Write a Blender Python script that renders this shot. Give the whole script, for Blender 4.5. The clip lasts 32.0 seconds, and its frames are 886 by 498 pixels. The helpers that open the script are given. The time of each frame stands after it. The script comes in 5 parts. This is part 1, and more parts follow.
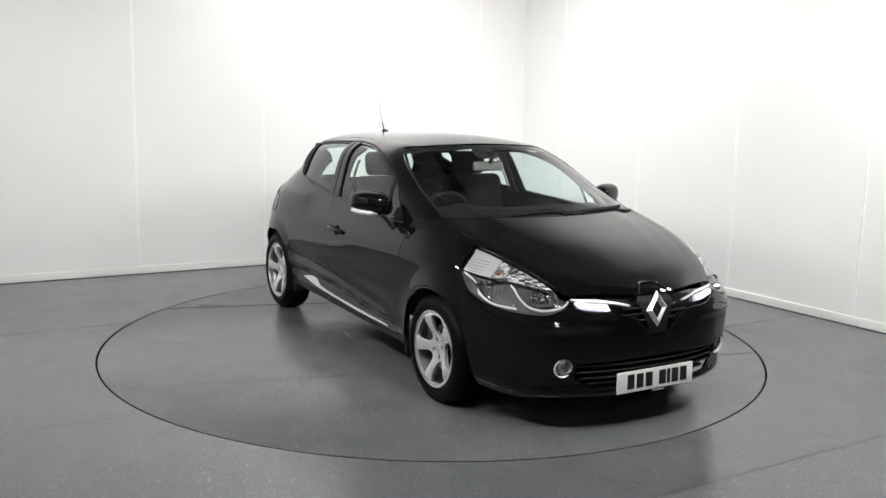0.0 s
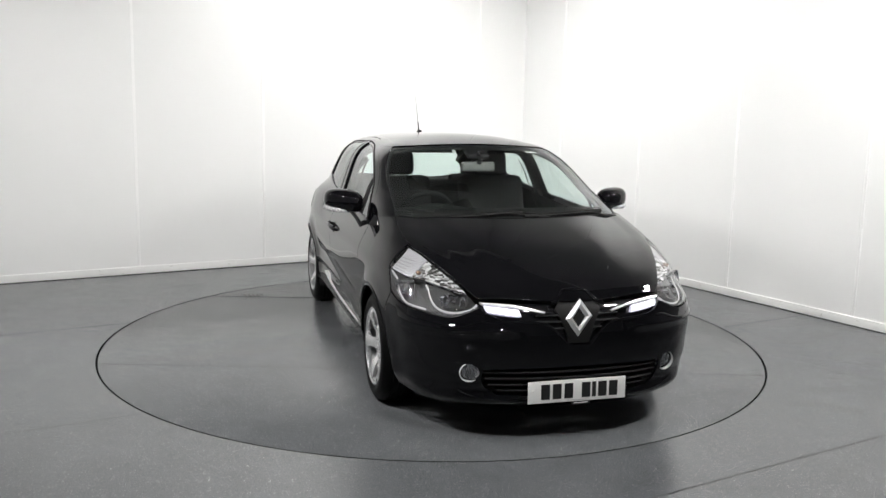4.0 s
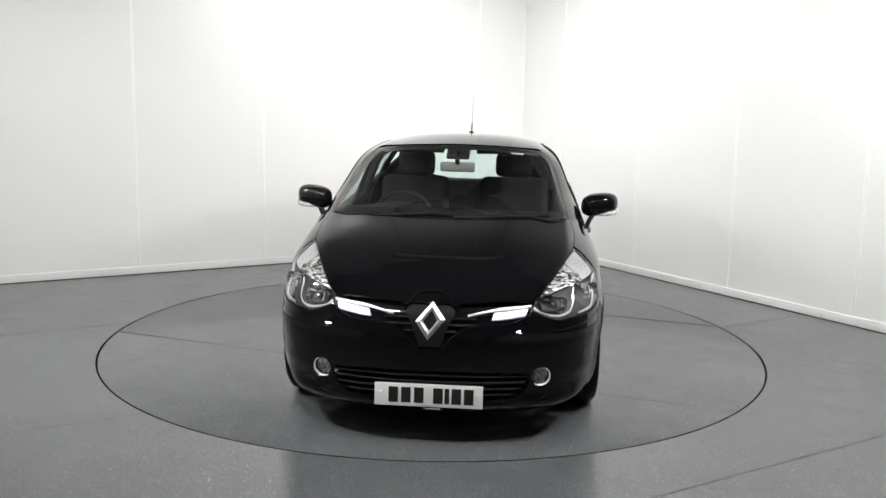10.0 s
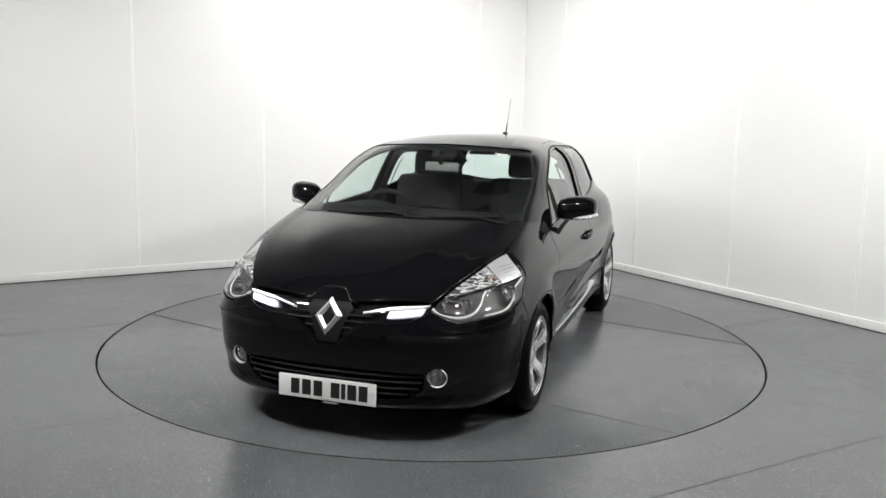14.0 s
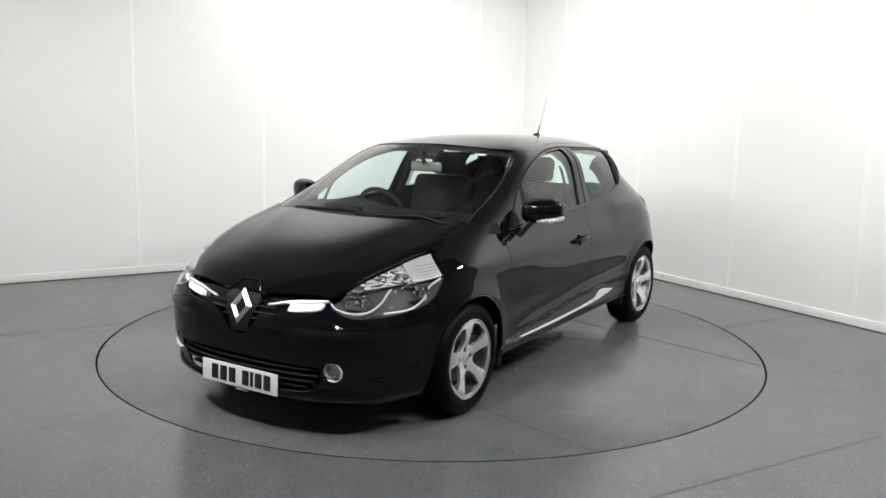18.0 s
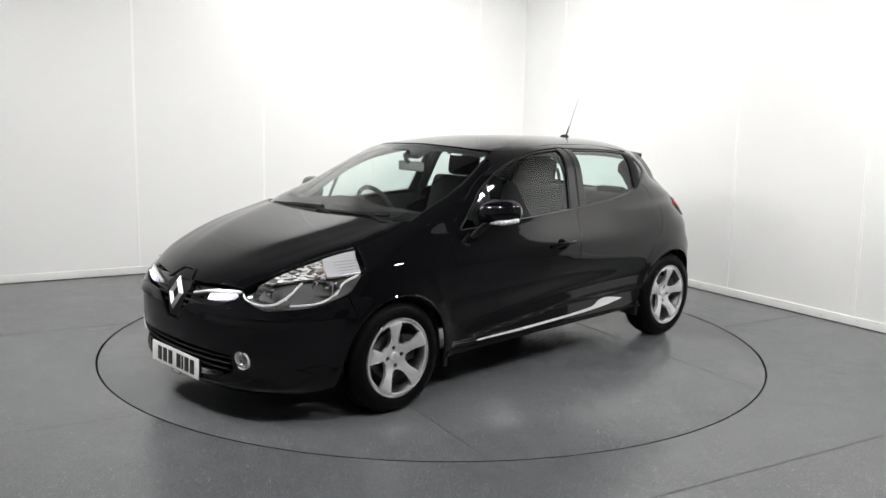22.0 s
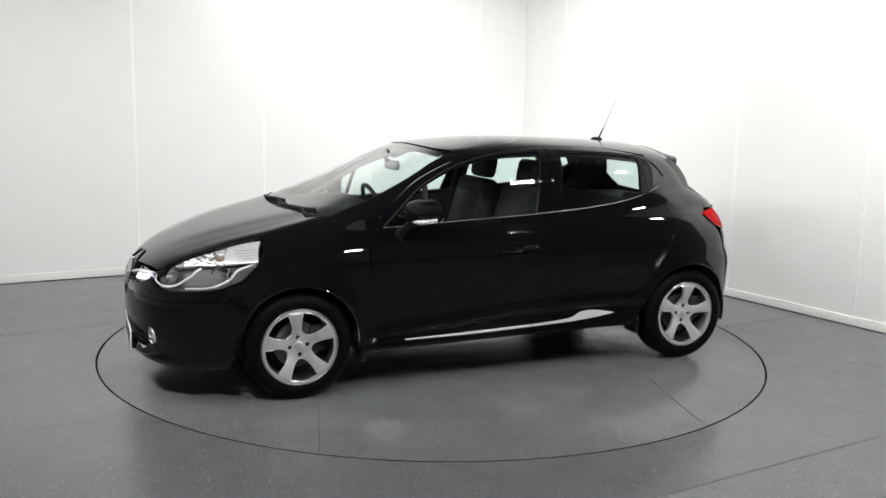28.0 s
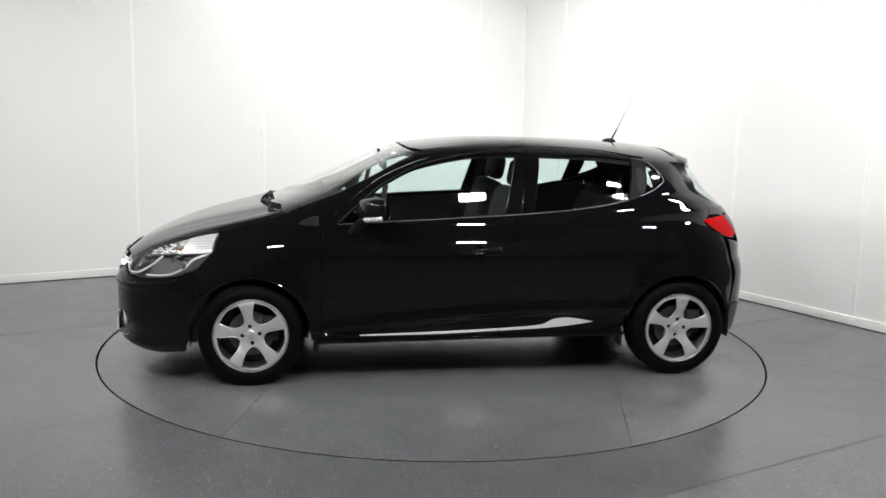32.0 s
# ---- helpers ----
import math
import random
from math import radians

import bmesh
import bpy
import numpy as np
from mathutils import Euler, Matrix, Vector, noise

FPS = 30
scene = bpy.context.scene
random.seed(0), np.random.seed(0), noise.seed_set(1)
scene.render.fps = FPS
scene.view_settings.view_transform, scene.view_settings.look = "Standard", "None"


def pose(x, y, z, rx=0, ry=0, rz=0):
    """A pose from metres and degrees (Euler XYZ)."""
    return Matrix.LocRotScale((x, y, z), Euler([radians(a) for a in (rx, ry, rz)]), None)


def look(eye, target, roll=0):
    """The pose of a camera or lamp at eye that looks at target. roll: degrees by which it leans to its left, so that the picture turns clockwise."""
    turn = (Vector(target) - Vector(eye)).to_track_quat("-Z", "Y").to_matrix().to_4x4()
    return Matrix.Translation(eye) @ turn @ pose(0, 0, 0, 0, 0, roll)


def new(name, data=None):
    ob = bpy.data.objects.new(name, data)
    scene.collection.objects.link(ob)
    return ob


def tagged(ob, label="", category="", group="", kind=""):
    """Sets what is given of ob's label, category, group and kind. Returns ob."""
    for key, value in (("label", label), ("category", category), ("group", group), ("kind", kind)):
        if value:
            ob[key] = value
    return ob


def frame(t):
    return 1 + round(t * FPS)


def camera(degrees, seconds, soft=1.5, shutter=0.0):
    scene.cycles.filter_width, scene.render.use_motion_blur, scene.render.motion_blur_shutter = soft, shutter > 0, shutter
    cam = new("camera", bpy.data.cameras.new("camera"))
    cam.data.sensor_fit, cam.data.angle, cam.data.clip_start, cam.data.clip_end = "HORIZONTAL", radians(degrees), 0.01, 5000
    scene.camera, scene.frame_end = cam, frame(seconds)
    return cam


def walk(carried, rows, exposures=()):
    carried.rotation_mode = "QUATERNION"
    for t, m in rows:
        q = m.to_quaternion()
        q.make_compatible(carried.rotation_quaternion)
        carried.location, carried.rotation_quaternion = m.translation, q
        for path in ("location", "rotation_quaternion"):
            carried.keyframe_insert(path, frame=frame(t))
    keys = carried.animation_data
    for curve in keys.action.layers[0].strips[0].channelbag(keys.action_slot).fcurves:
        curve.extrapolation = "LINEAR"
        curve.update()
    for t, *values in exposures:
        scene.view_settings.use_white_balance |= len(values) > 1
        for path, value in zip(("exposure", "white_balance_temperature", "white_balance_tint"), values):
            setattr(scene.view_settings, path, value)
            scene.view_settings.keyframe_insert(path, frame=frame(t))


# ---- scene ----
cam = camera(53.22, 32.0)
EYE = Vector((0.0, -6.115, 1.625))
AHEAD = Vector((math.sin(radians(0.535)) * math.cos(radians(9.195)), math.cos(radians(0.535)) * math.cos(radians(9.195)), -math.sin(radians(9.195))))
walk(cam, [(0.0, look(EYE, EYE + AHEAD, 1.24)), (32.0, look(EYE, EYE + AHEAD, 1.24))])

# ---------------------------------------------------------------- light
world = bpy.data.worlds.new("world")
scene.world = world
world.use_nodes = True
world.node_tree.nodes["Background"].inputs[0].default_value = (0.9, 0.95, 1.0, 1)
world.node_tree.nodes["Background"].inputs[1].default_value = 0.02
scene.view_settings.exposure = 0.0

TURN_START, TURN_RATE = 29.4, -3.469   # heading of the nose off the lens axis, degrees and degrees a second
CAR_X, CAR_Y = -0.088, 0.173           # where the car stands on the turntable
TABLE_R = 2.233
# floodlights in an arc over the camera's side, and an added unseen strip that brightens the far corner: place, aim,
# width, which lamp type
ARC = [(3.35 * math.sin(radians(a)), -3.35 * math.cos(radians(a)), 2.74) for a in (-74, -46, -18, 19, 50, 76)]
LAMPS = [(p, (0.3, 1.5, 0.42), 0.25, "strong" if p[0] < 0 else "mild") for p in ARC] + [((0.15, 1.0, 4.3), (0.80, 4.2, 0.8), 1.7, "wide")]


# ---------------------------------------------------------------- materials
def material(name):
    m = bpy.data.materials.new(name)
    m.use_nodes = True
    return m, m.node_tree, m.node_tree.nodes["Principled BSDF"]


def put(node, **values):
    for key, value in values.items():
        sock = node.inputs[key.replace("_", " ")]
        sock.default_value = (*value, 1) if isinstance(value, tuple) and len(value) == 3 and sock.type == "RGBA" else value
    return node


def plain(name, color, rough=0.5, metal=0.0, bump=0.0, scale=80.0, vary=0.0, coat=0.0, ior=1.5):
    """A principled material with an optional fine grain in relief, colour and gloss."""
    m, tree, b = material(name)
    put(b, Base_Color=color, Roughness=rough, Metallic=metal, IOR=ior)
    if coat:
        put(b, Coat_Weight=coat, Coat_Roughness=0.03)
    if bump or vary:
        geo = tree.nodes.new("ShaderNodeTexCoord")
        n = tree.nodes.new("ShaderNodeTexNoise")
        put(n, Scale=scale, Detail=4.0)
        tree.links.new(geo.outputs["Object"], n.inputs["Vector"])
        if vary:
            r = tree.nodes.new("ShaderNodeMapRange")
            put(r, To_Min=1 - vary, To_Max=1 + vary)
            tree.links.new(n.outputs[0], r.inputs["Value"])
            mix = tree.nodes.new("ShaderNodeVectorMath")
            mix.operation = "SCALE"
            mix.inputs[0].default_value = color
            tree.links.new(r.outputs[0], mix.inputs["Scale"])
            tree.links.new(mix.outputs[0], b.inputs["Base Color"])
            r2 = tree.nodes.new("ShaderNodeMapRange")
            put(r2, To_Min=max(rough - 0.1 * vary, 0.02), To_Max=min(rough + 0.25 * vary, 1))
            tree.links.new(n.outputs[0], r2.inputs["Value"])
            tree.links.new(r2.outputs[0], b.inputs["Roughness"])
        if bump:
            bm_ = tree.nodes.new("ShaderNodeBump")
            put(bm_, Strength=bump, Distance=0.002)
            tree.links.new(n.outputs[0], bm_.inputs["Height"])
            tree.links.new(bm_.outputs[0], b.inputs["Normal"])
    return m


def glow(name, color, strength):
    m, tree, b = material(name)
    put(b, Base_Color=(0.8, 0.8, 0.8), Emission_Color=color, Emission_Strength=strength)
    return m


def glass(name, tint, ior=1.5, rough=0.0, gloss=1.0):
    """A thin pane: it lets light through with a tint and mirrors by its angle."""
    m, tree, b = material(name)
    tree.nodes.remove(b)
    clear = tree.nodes.new("ShaderNodeBsdfTransparent")
    clear.inputs[0].default_value = (*tint, 1)
    mirror = tree.nodes.new("ShaderNodeBsdfGlossy")
    put(mirror, Roughness=rough, Color=(gloss, gloss, gloss))
    edge = tree.nodes.new("ShaderNodeLayerWeight")
    edge.inputs[0].default_value = 0.5
    power = tree.nodes.new("ShaderNodeMath")
    power.operation = "POWER"
    power.inputs[1].default_value = 5.0
    tree.links.new(edge.outputs["Facing"], power.inputs[0])
    span = tree.nodes.new("ShaderNodeMapRange")
    put(span, To_Min=1.4 * ((ior - 1) / (ior + 1)) ** 2, To_Max=1.0)
    tree.links.new(power.outputs[0], span.inputs["Value"])
    mix = tree.nodes.new("ShaderNodeMixShader")
    tree.links.new(span.outputs[0], mix.inputs[0])
    tree.links.new(clear.outputs[0], mix.inputs[1])
    tree.links.new(mirror.outputs[0], mix.inputs[2])
    tree.links.new(mix.outputs[0], tree.nodes["Material Output"].inputs[0])
    return m


def floor_material(name):
    """Grey safety vinyl with mineral flecks, scuffs and worn patches."""
    m, tree, b = material(name)
    N, L = tree.nodes.new, tree.links.new
    co = N("ShaderNodeTexCoord")
    fine, wide, fleck = N("ShaderNodeTexNoise"), N("ShaderNodeTexNoise"), N("ShaderNodeTexVoronoi")
    put(fine, Scale=170.0, Detail=5.0, Roughness=0.75)
    put(wide, Scale=4.0, Detail=7.0, Roughness=0.65)
    put(fleck, Scale=150.0, Randomness=1.0)
    for n in (fine, wide, fleck):
        L(co.outputs["Object"], n.inputs["Vector"])
    ramp = N("ShaderNodeValToRGB")
    ramp.color_ramp.elements[0].position, ramp.color_ramp.elements[0].color = 0.36, (0.021, 0.0235, 0.026, 1)
    ramp.color_ramp.elements[1].position, ramp.color_ramp.elements[1].color = 0.66, (0.186, 0.195, 0.206, 1)
    L(fine.outputs[0], ramp.inputs[0])
    worn = N("ShaderNodeMapRange")
    put(worn, From_Min=0.3, From_Max=0.7, To_Min=0.89, To_Max=1.11)
    L(wide.outputs[0], worn.inputs["Value"])
    scale = N("ShaderNodeVectorMath")
    scale.operation = "SCALE"
    L(ramp.outputs[0], scale.inputs[0])
    L(worn.outputs[0], scale.inputs["Scale"])
    dots = N("ShaderNodeMapRange")
    put(dots, From_Min=0.16, From_Max=0.26, To_Min=1.0, To_Max=0.0)
    L(fleck.outputs["Distance"], dots.inputs["Value"])
    pick = N("ShaderNodeMath")
    pick.operation = "GREATER_THAN"
    pick.inputs[1].default_value = 0.80
    sep = N("ShaderNodeSeparateColor")
    L(fleck.outputs["Color"], sep.inputs[0])
    L(sep.outputs[0], pick.inputs[0])
    both = N("ShaderNodeMath")
    both.operation = "MULTIPLY"
    L(dots.outputs[0], both.inputs[0])
    L(pick.outputs[0], both.inputs[1])
    mix = N("ShaderNodeMix")
    mix.data_type = "RGBA"
    mix.inputs[7].default_value = (0.58, 0.59, 0.61, 1)
    L(both.outputs[0], mix.inputs[0])
    L(scale.outputs[0], mix.inputs[6])
    L(mix.outputs[2], b.inputs["Base Color"])
    rough = N("ShaderNodeMapRange")
    put(rough, From_Min=0.3, From_Max=0.7, To_Min=0.20, To_Max=0.26)
    put(b, IOR=1.58)
    L(wide.outputs[0], rough.inputs["Value"])
    L(rough.outputs[0], b.inputs["Roughness"])
    bump = N("ShaderNodeBump")
    put(bump, Strength=0.2, Distance=0.001)
    L(fine.outputs[0], bump.inputs["Height"])
    L(bump.outputs[0], b.inputs["Normal"])
    return m


def wall_material():
    m, tree, b = material("white_wall_paint")
    N, L = tree.nodes.new, tree.links.new
    co, n, w = N("ShaderNodeTexCoord"), N("ShaderNodeTexNoise"), N("ShaderNodeTexNoise")
    put(n, Scale=140.0, Detail=3.0)
    put(w, Scale=0.8, Detail=4.0)
    ramp = N("ShaderNodeValToRGB")
    ramp.color_ramp.elements[0].color, ramp.color_ramp.elements[1].color = (0.76, 0.765, 0.76, 1), (0.83, 0.83, 0.825, 1)
    L(co.outputs["Object"], n.inputs["Vector"])
    L(co.outputs["Object"], w.inputs["Vector"])
    L(w.outputs[0], ramp.inputs[0])
    L(ramp.outputs[0], b.inputs["Base Color"])
    bump = N("ShaderNodeBump")
    put(bump, Strength=0.12, Distance=0.001)
    L(n.outputs[0], bump.inputs["Height"])
    L(bump.outputs[0], b.inputs["Normal"])
    put(b, Roughness=0.55)
    return m


M_WALL = wall_material()
M_SKIRT = plain("white_gloss_paint", (0.8, 0.8, 0.79), 0.3, vary=0.05, scale=6)
M_STRIP = plain("white_strip", (0.88, 0.88, 0.875), 0.5, vary=0.03, scale=3)
M_FLOOR = floor_material("grey_vinyl")
M_TABLE = floor_material("grey_vinyl_table")
M_WELD = plain("vinyl_weld", (0.022, 0.022, 0.023), 0.7, vary=0.3, scale=30)
M_SEAM = plain("dark_joint", (0.004, 0.004, 0.004), 0.95, vary=0.3, scale=30, ior=1.08)
M_MARK = plain("scuffed_paint", (0.30, 0.28, 0.26), 0.6, vary=0.4, scale=60)
M_CEIL = plain("ceiling_board", (0.20, 0.20, 0.205), 0.85, bump=0.2, scale=200, vary=0.04)
M_DARK = plain("pale_curtain", (0.55, 0.56, 0.57), 0.9, vary=0.12, scale=8)
# tone for the unseen right wall, darkened to dim reflections in the car
M_GREY = plain("dark_grey_paint", (0.14, 0.14, 0.145), 0.8, vary=0.12, scale=5)
M_LAMPS = {k: glow(k + "_lamp_diffuser", (1.0, 0.985, 0.965), v) for k, v in (("strong", 790.0), ("mild", 700.0), ("wide", 270.0))}
M_LAMP_FRAME = plain("lamp_frame", (0.015, 0.015, 0.016), 0.7, vary=0.2, scale=20)


# ---------------------------------------------------------------- mesh helpers
def part(name, mesh, mat, parent=None, label="", smooth=True):
    """Links a bmesh or a mesh as one object under parent."""
    if isinstance(mesh, bmesh.types.BMesh):
        me = bpy.data.meshes.new(name)
        mesh.to_mesh(me)
        mesh.free()
        if smooth:
            me.shade_smooth()
            me.set_sharp_from_angle(angle=radians(35))
    else:
        me = mesh
    if mat and not me.materials:
        me.materials.append(mat)
    ob = new(name, me)
    ob.parent = parent
    if label:
        ob["label"] = label
    return ob


def add_box(bm, c, s, rot=None, bevel=0.0):
    """A box of size s round c, turned by the matrix rot, with bevelled edges."""
    m = Matrix.Translation(c) @ (rot.to_4x4() if rot else Matrix.Identity(4)) @ Matrix.Diagonal((*s, 1))
    got = bmesh.ops.create_cube(bm, size=1, matrix=m)["verts"]
    if bevel:
        edges = {e for v in got for e in v.link_edges}
        bmesh.ops.bevel(bm, geom=list(edges), offset=bevel, segments=3, profile=0.5, affect="EDGES")
    return bm


def box(c, s, rot=None, bevel=0.0):
    return add_box(bmesh.new(), c, s, rot, bevel)


def lathe(profile, n=64, axis="y", centre=(0, 0, 0), bm=None):
    """Turns (along, radius) pairs round an axis through centre."""
    bm = bm or bmesh.new()
    rings = []
    for a, r in profile:
        ring = []
        for k in range(n):
            t = 2 * math.pi * k / n
            p = {"y": (r * math.cos(t), a, r * math.sin(t)), "x": (a, r * math.cos(t), r * math.sin(t)), "z": (r * math.cos(t), r * math.sin(t), a)}[axis]
            ring.append(bm.verts.new(Vector(p) + Vector(centre)))
        rings.append(ring)
    for lo, hi in zip(rings, rings[1:]):
        for k in range(n):
            bm.faces.new((lo[k], lo[(k + 1) % n], hi[(k + 1) % n], hi[k]))
    bmesh.ops.remove_doubles(bm, verts=bm.verts, dist=1e-6)
    bmesh.ops.recalc_face_normals(bm, faces=bm.faces)
    return bm


def tube(points, radius, n=10, closed=False, bm=None, taper=None, flat=1.0):
    """A round bar along a line of points."""
    bm = bm or bmesh.new()
    pts = [Vector(p) for p in points]
    rings, last = [], None
    for i, p in enumerate(pts):
        a, b = pts[i - 1] if (i or closed) else p, pts[(i + 1) % len(pts)] if (i + 1 < len(pts) or closed) else p
        d = (b - a).normalized()
        side = d.cross(Vector((0, 0, 1)))
        side = side.normalized() if side.length > 1e-3 else (last or Vector((1, 0, 0)))
        last = side
        up = side.cross(d)
        r = radius if taper is None else radius + (taper - radius) * i / (len(pts) - 1)
        rings.append([bm.verts.new(p + r * (math.cos(t) * side + flat * math.sin(t) * up)) for t in (2 * math.pi * k / n for k in range(n))])
    for i in range(len(rings) if closed else len(rings) - 1):
        lo, hi = rings[i], rings[(i + 1) % len(rings)]
        for k in range(n):
            bm.faces.new((lo[k], lo[(k + 1) % n], hi[(k + 1) % n], hi[k]))
    if not closed:
        bm.faces.new(rings[0])
        bm.faces.new(rings[-1])
    bmesh.ops.recalc_face_normals(bm, faces=bm.faces)
    return bm


# ---------------------------------------------------------------- room
CORNER = Vector((0.993, 4.247, 0))
ALONG_L = Vector((-math.cos(radians(29.7)), -math.sin(radians(29.7)), 0))
ALONG_R = Vector((math.cos(radians(58.1)), -math.sin(radians(58.1)), 0))
# made-up height, out of view, so the walls fade softly in bonnet reflections
CEILING = 7.5


def wall(name, a, b, label, mat, lo=0.0, hi=CEILING, thick=0.12):
    """A wall whose inner face runs from a to b; its body lies to the right of that way."""
    a, b = Vector(a), Vector(b)
    d = (b - a).normalized()
    turn = Matrix.Rotation(math.atan2(d.y, d.x), 4, "Z")
    bm = box(((b - a).length / 2, -thick / 2, (lo + hi) / 2), ((b - a).length, thick, hi - lo))
    ob = part(name, bm, mat)
    ob.matrix_world = Matrix.Translation((a.x, a.y, 0)) @ turn
    return tagged(ob, label, "wall", kind="structure")


def lining(host, a, b, seams, inward):
    """Boards with thin cover strips and a skirting along a wall, as pieces of that wall."""
    d = (b - a).normalized()
    L = (b - a).length
    turn = Matrix.Rotation(math.atan2(d.y, d.x), 4, "Z")
    base = Matrix.Translation(a) @ turn
    inv = host.matrix_world.inverted()
    s = inward
    for k in seams:
        strip = part("cover_strip", box((k, s * 0.002, CEILING / 2 + 0.04), (0.026, 0.005, CEILING - 0.08), bevel=0.0012), M_STRIP, host)
        strip.matrix_local = inv @ base
    sk = part("skirting", box((L / 2, s * 0.008, 0.037), (L, 0.016, 0.074), bevel=0.004), M_SKIRT, host)
    sk.matrix_local = inv @ base
    rnd = random.Random(len(seams))
    for _ in range(26):
        u, w = rnd.uniform(0.3, L - 0.3), rnd.uniform(0.006, 0.028)
        mark = part("skirting_scuff", box((u, s * 0.0164, rnd.uniform(0.014, 0.06)), (w, 0.0012, rnd.uniform(0.002, 0.006))), M_MARK, host)
        mark.matrix_local = inv @ base
    gap = part("skirting_shadow_gap", box((L / 2, s * 0.006, 0.003), (L, 0.022, 0.006)), M_SEAM, host)
    gap.matrix_local = inv @ base


def room():
    end_l, end_r = CORNER + ALONG_L * 9.5, CORNER + ALONG_R * 12.5
    wl = wall("wall_1", end_l, CORNER, "white-painted boarded studio wall with skirting", M_WALL, thick=-0.12)
    turn_r = CORNER + ALONG_R * 5.5
    wr = wall("wall_2", CORNER, turn_r, "white-painted boarded studio wall with skirting", M_WALL, thick=-0.12)
    # out of view; coloured dark so the car's flank mirrors less light
    wall("wall_5", turn_r, end_r, "dark grey studio wall beside the camera", M_GREY, thick=-0.12)
    seams_l = [9.5 - (Vector((x, y, 0)) - CORNER).length for x, y in ((-1.73, 2.723), (-0.666, 3.291))]
    seams_l += [seams_l[0] - 1.22 * k for k in range(1, 6)] + [9.5 - 0.62]
    lining(wl, end_l, CORNER, seams_l, -1)
    seams_r = [(Vector((x, y, 0)) - CORNER).length for x, y in ((2.003, 2.645), (2.64, 1.652), (3.272, 0.593))]
    seams_r += [seams_r[0] - 1.2]
    lining(wr, CORNER, turn_r, seams_r, -1)
    # unseen walls added behind the camera; their pale tone brightens paint and glass reflections
    wall("wall_3", end_l, end_l + ALONG_R * 12.7, "pale curtained studio wall behind the camera", M_DARK, thick=0.12)
    wall("wall_4", end_r, end_r + ALONG_L * 9.7, "pale curtained studio wall behind the camera", M_DARK, thick=-0.12)
    # the floor, open in the middle where the turntable lies
    bm = bmesh.new()
    n = 192
    inner = [bm.verts.new(((TABLE_R + 0.007) * math.cos(2 * math.pi * k / n), (TABLE_R + 0.007) * math.sin(2 * math.pi * k / n), 0)) for k in range(n)]
    outer = [bm.verts.new((14 * math.cos(2 * math.pi * k / n), 14 * math.sin(2 * math.pi * k / n), 0)) for k in range(n)]
    under = [bm.verts.new((v.co.x, v.co.y, -0.06)) for v in inner]
    for k in range(n):
        j = (k + 1) % n
        bm.faces.new((inner[k], outer[k], outer[j], inner[j]))
        bm.faces.new((inner[j], under[j], under[k], inner[k]))
    floor = tagged(part("floor", bm, M_FLOOR, smooth=False), "grey speckled vinyl studio floor in welded sheets", "floor", kind="structure")
    axis = -ALONG_L
    across = Vector((-axis.y, axis.x, 0))
    for off in (-4.71, -2.71, -0.70, 1.31):
        half = math.sqrt(max(0, (TABLE_R + 0.012) ** 2 - off * off)) if abs(off) < TABLE_R else 0
        for lo, hi in ((-9, -half), (half, 9)) if half else ((-9, 9),):
            bm = box(((lo + hi) / 2, 0, 0), (hi - lo, 0.0065, 0.0014))
            seam = part("sheet_seam", bm, M_WELD, floor)
            seam.matrix_local = Matrix.Translation(across * off) @ Matrix.Rotation(math.atan2(axis.y, axis.x), 4, "Z")
    pit = part("turntable_pit", lathe([(-0.06, 0.001), (-0.06, TABLE_R + 0.3)], 96, "z"), M_SEAM, floor)
    pit.location.z = -0.01
    ceil = box((0, 0, CEILING + 0.05), (26, 26, 0.1))
    tagged(part("ceiling", ceil, M_CEIL), "plain grey studio ceiling high above the turntable", "ceiling", kind="structure")


def turntable():
    top = lathe([(0.0, 0.0005), (0.0, TABLE_R - 0.01), (-0.004, TABLE_R - 0.004), (-0.05, TABLE_R - 0.004)], 192, "z")
    table = tagged(part("turntable", top, M_TABLE), "round motorised turntable topped with grey speckled vinyl", "turntable")
    part("edge_trim", lathe([(-0.05, TABLE_R - 0.0035), (-0.0005, TABLE_R - 0.0035), (-0.0005, TABLE_R + 0.001), (-0.05, TABLE_R + 0.001)], 192, "z"), M_SEAM, table)
    return table


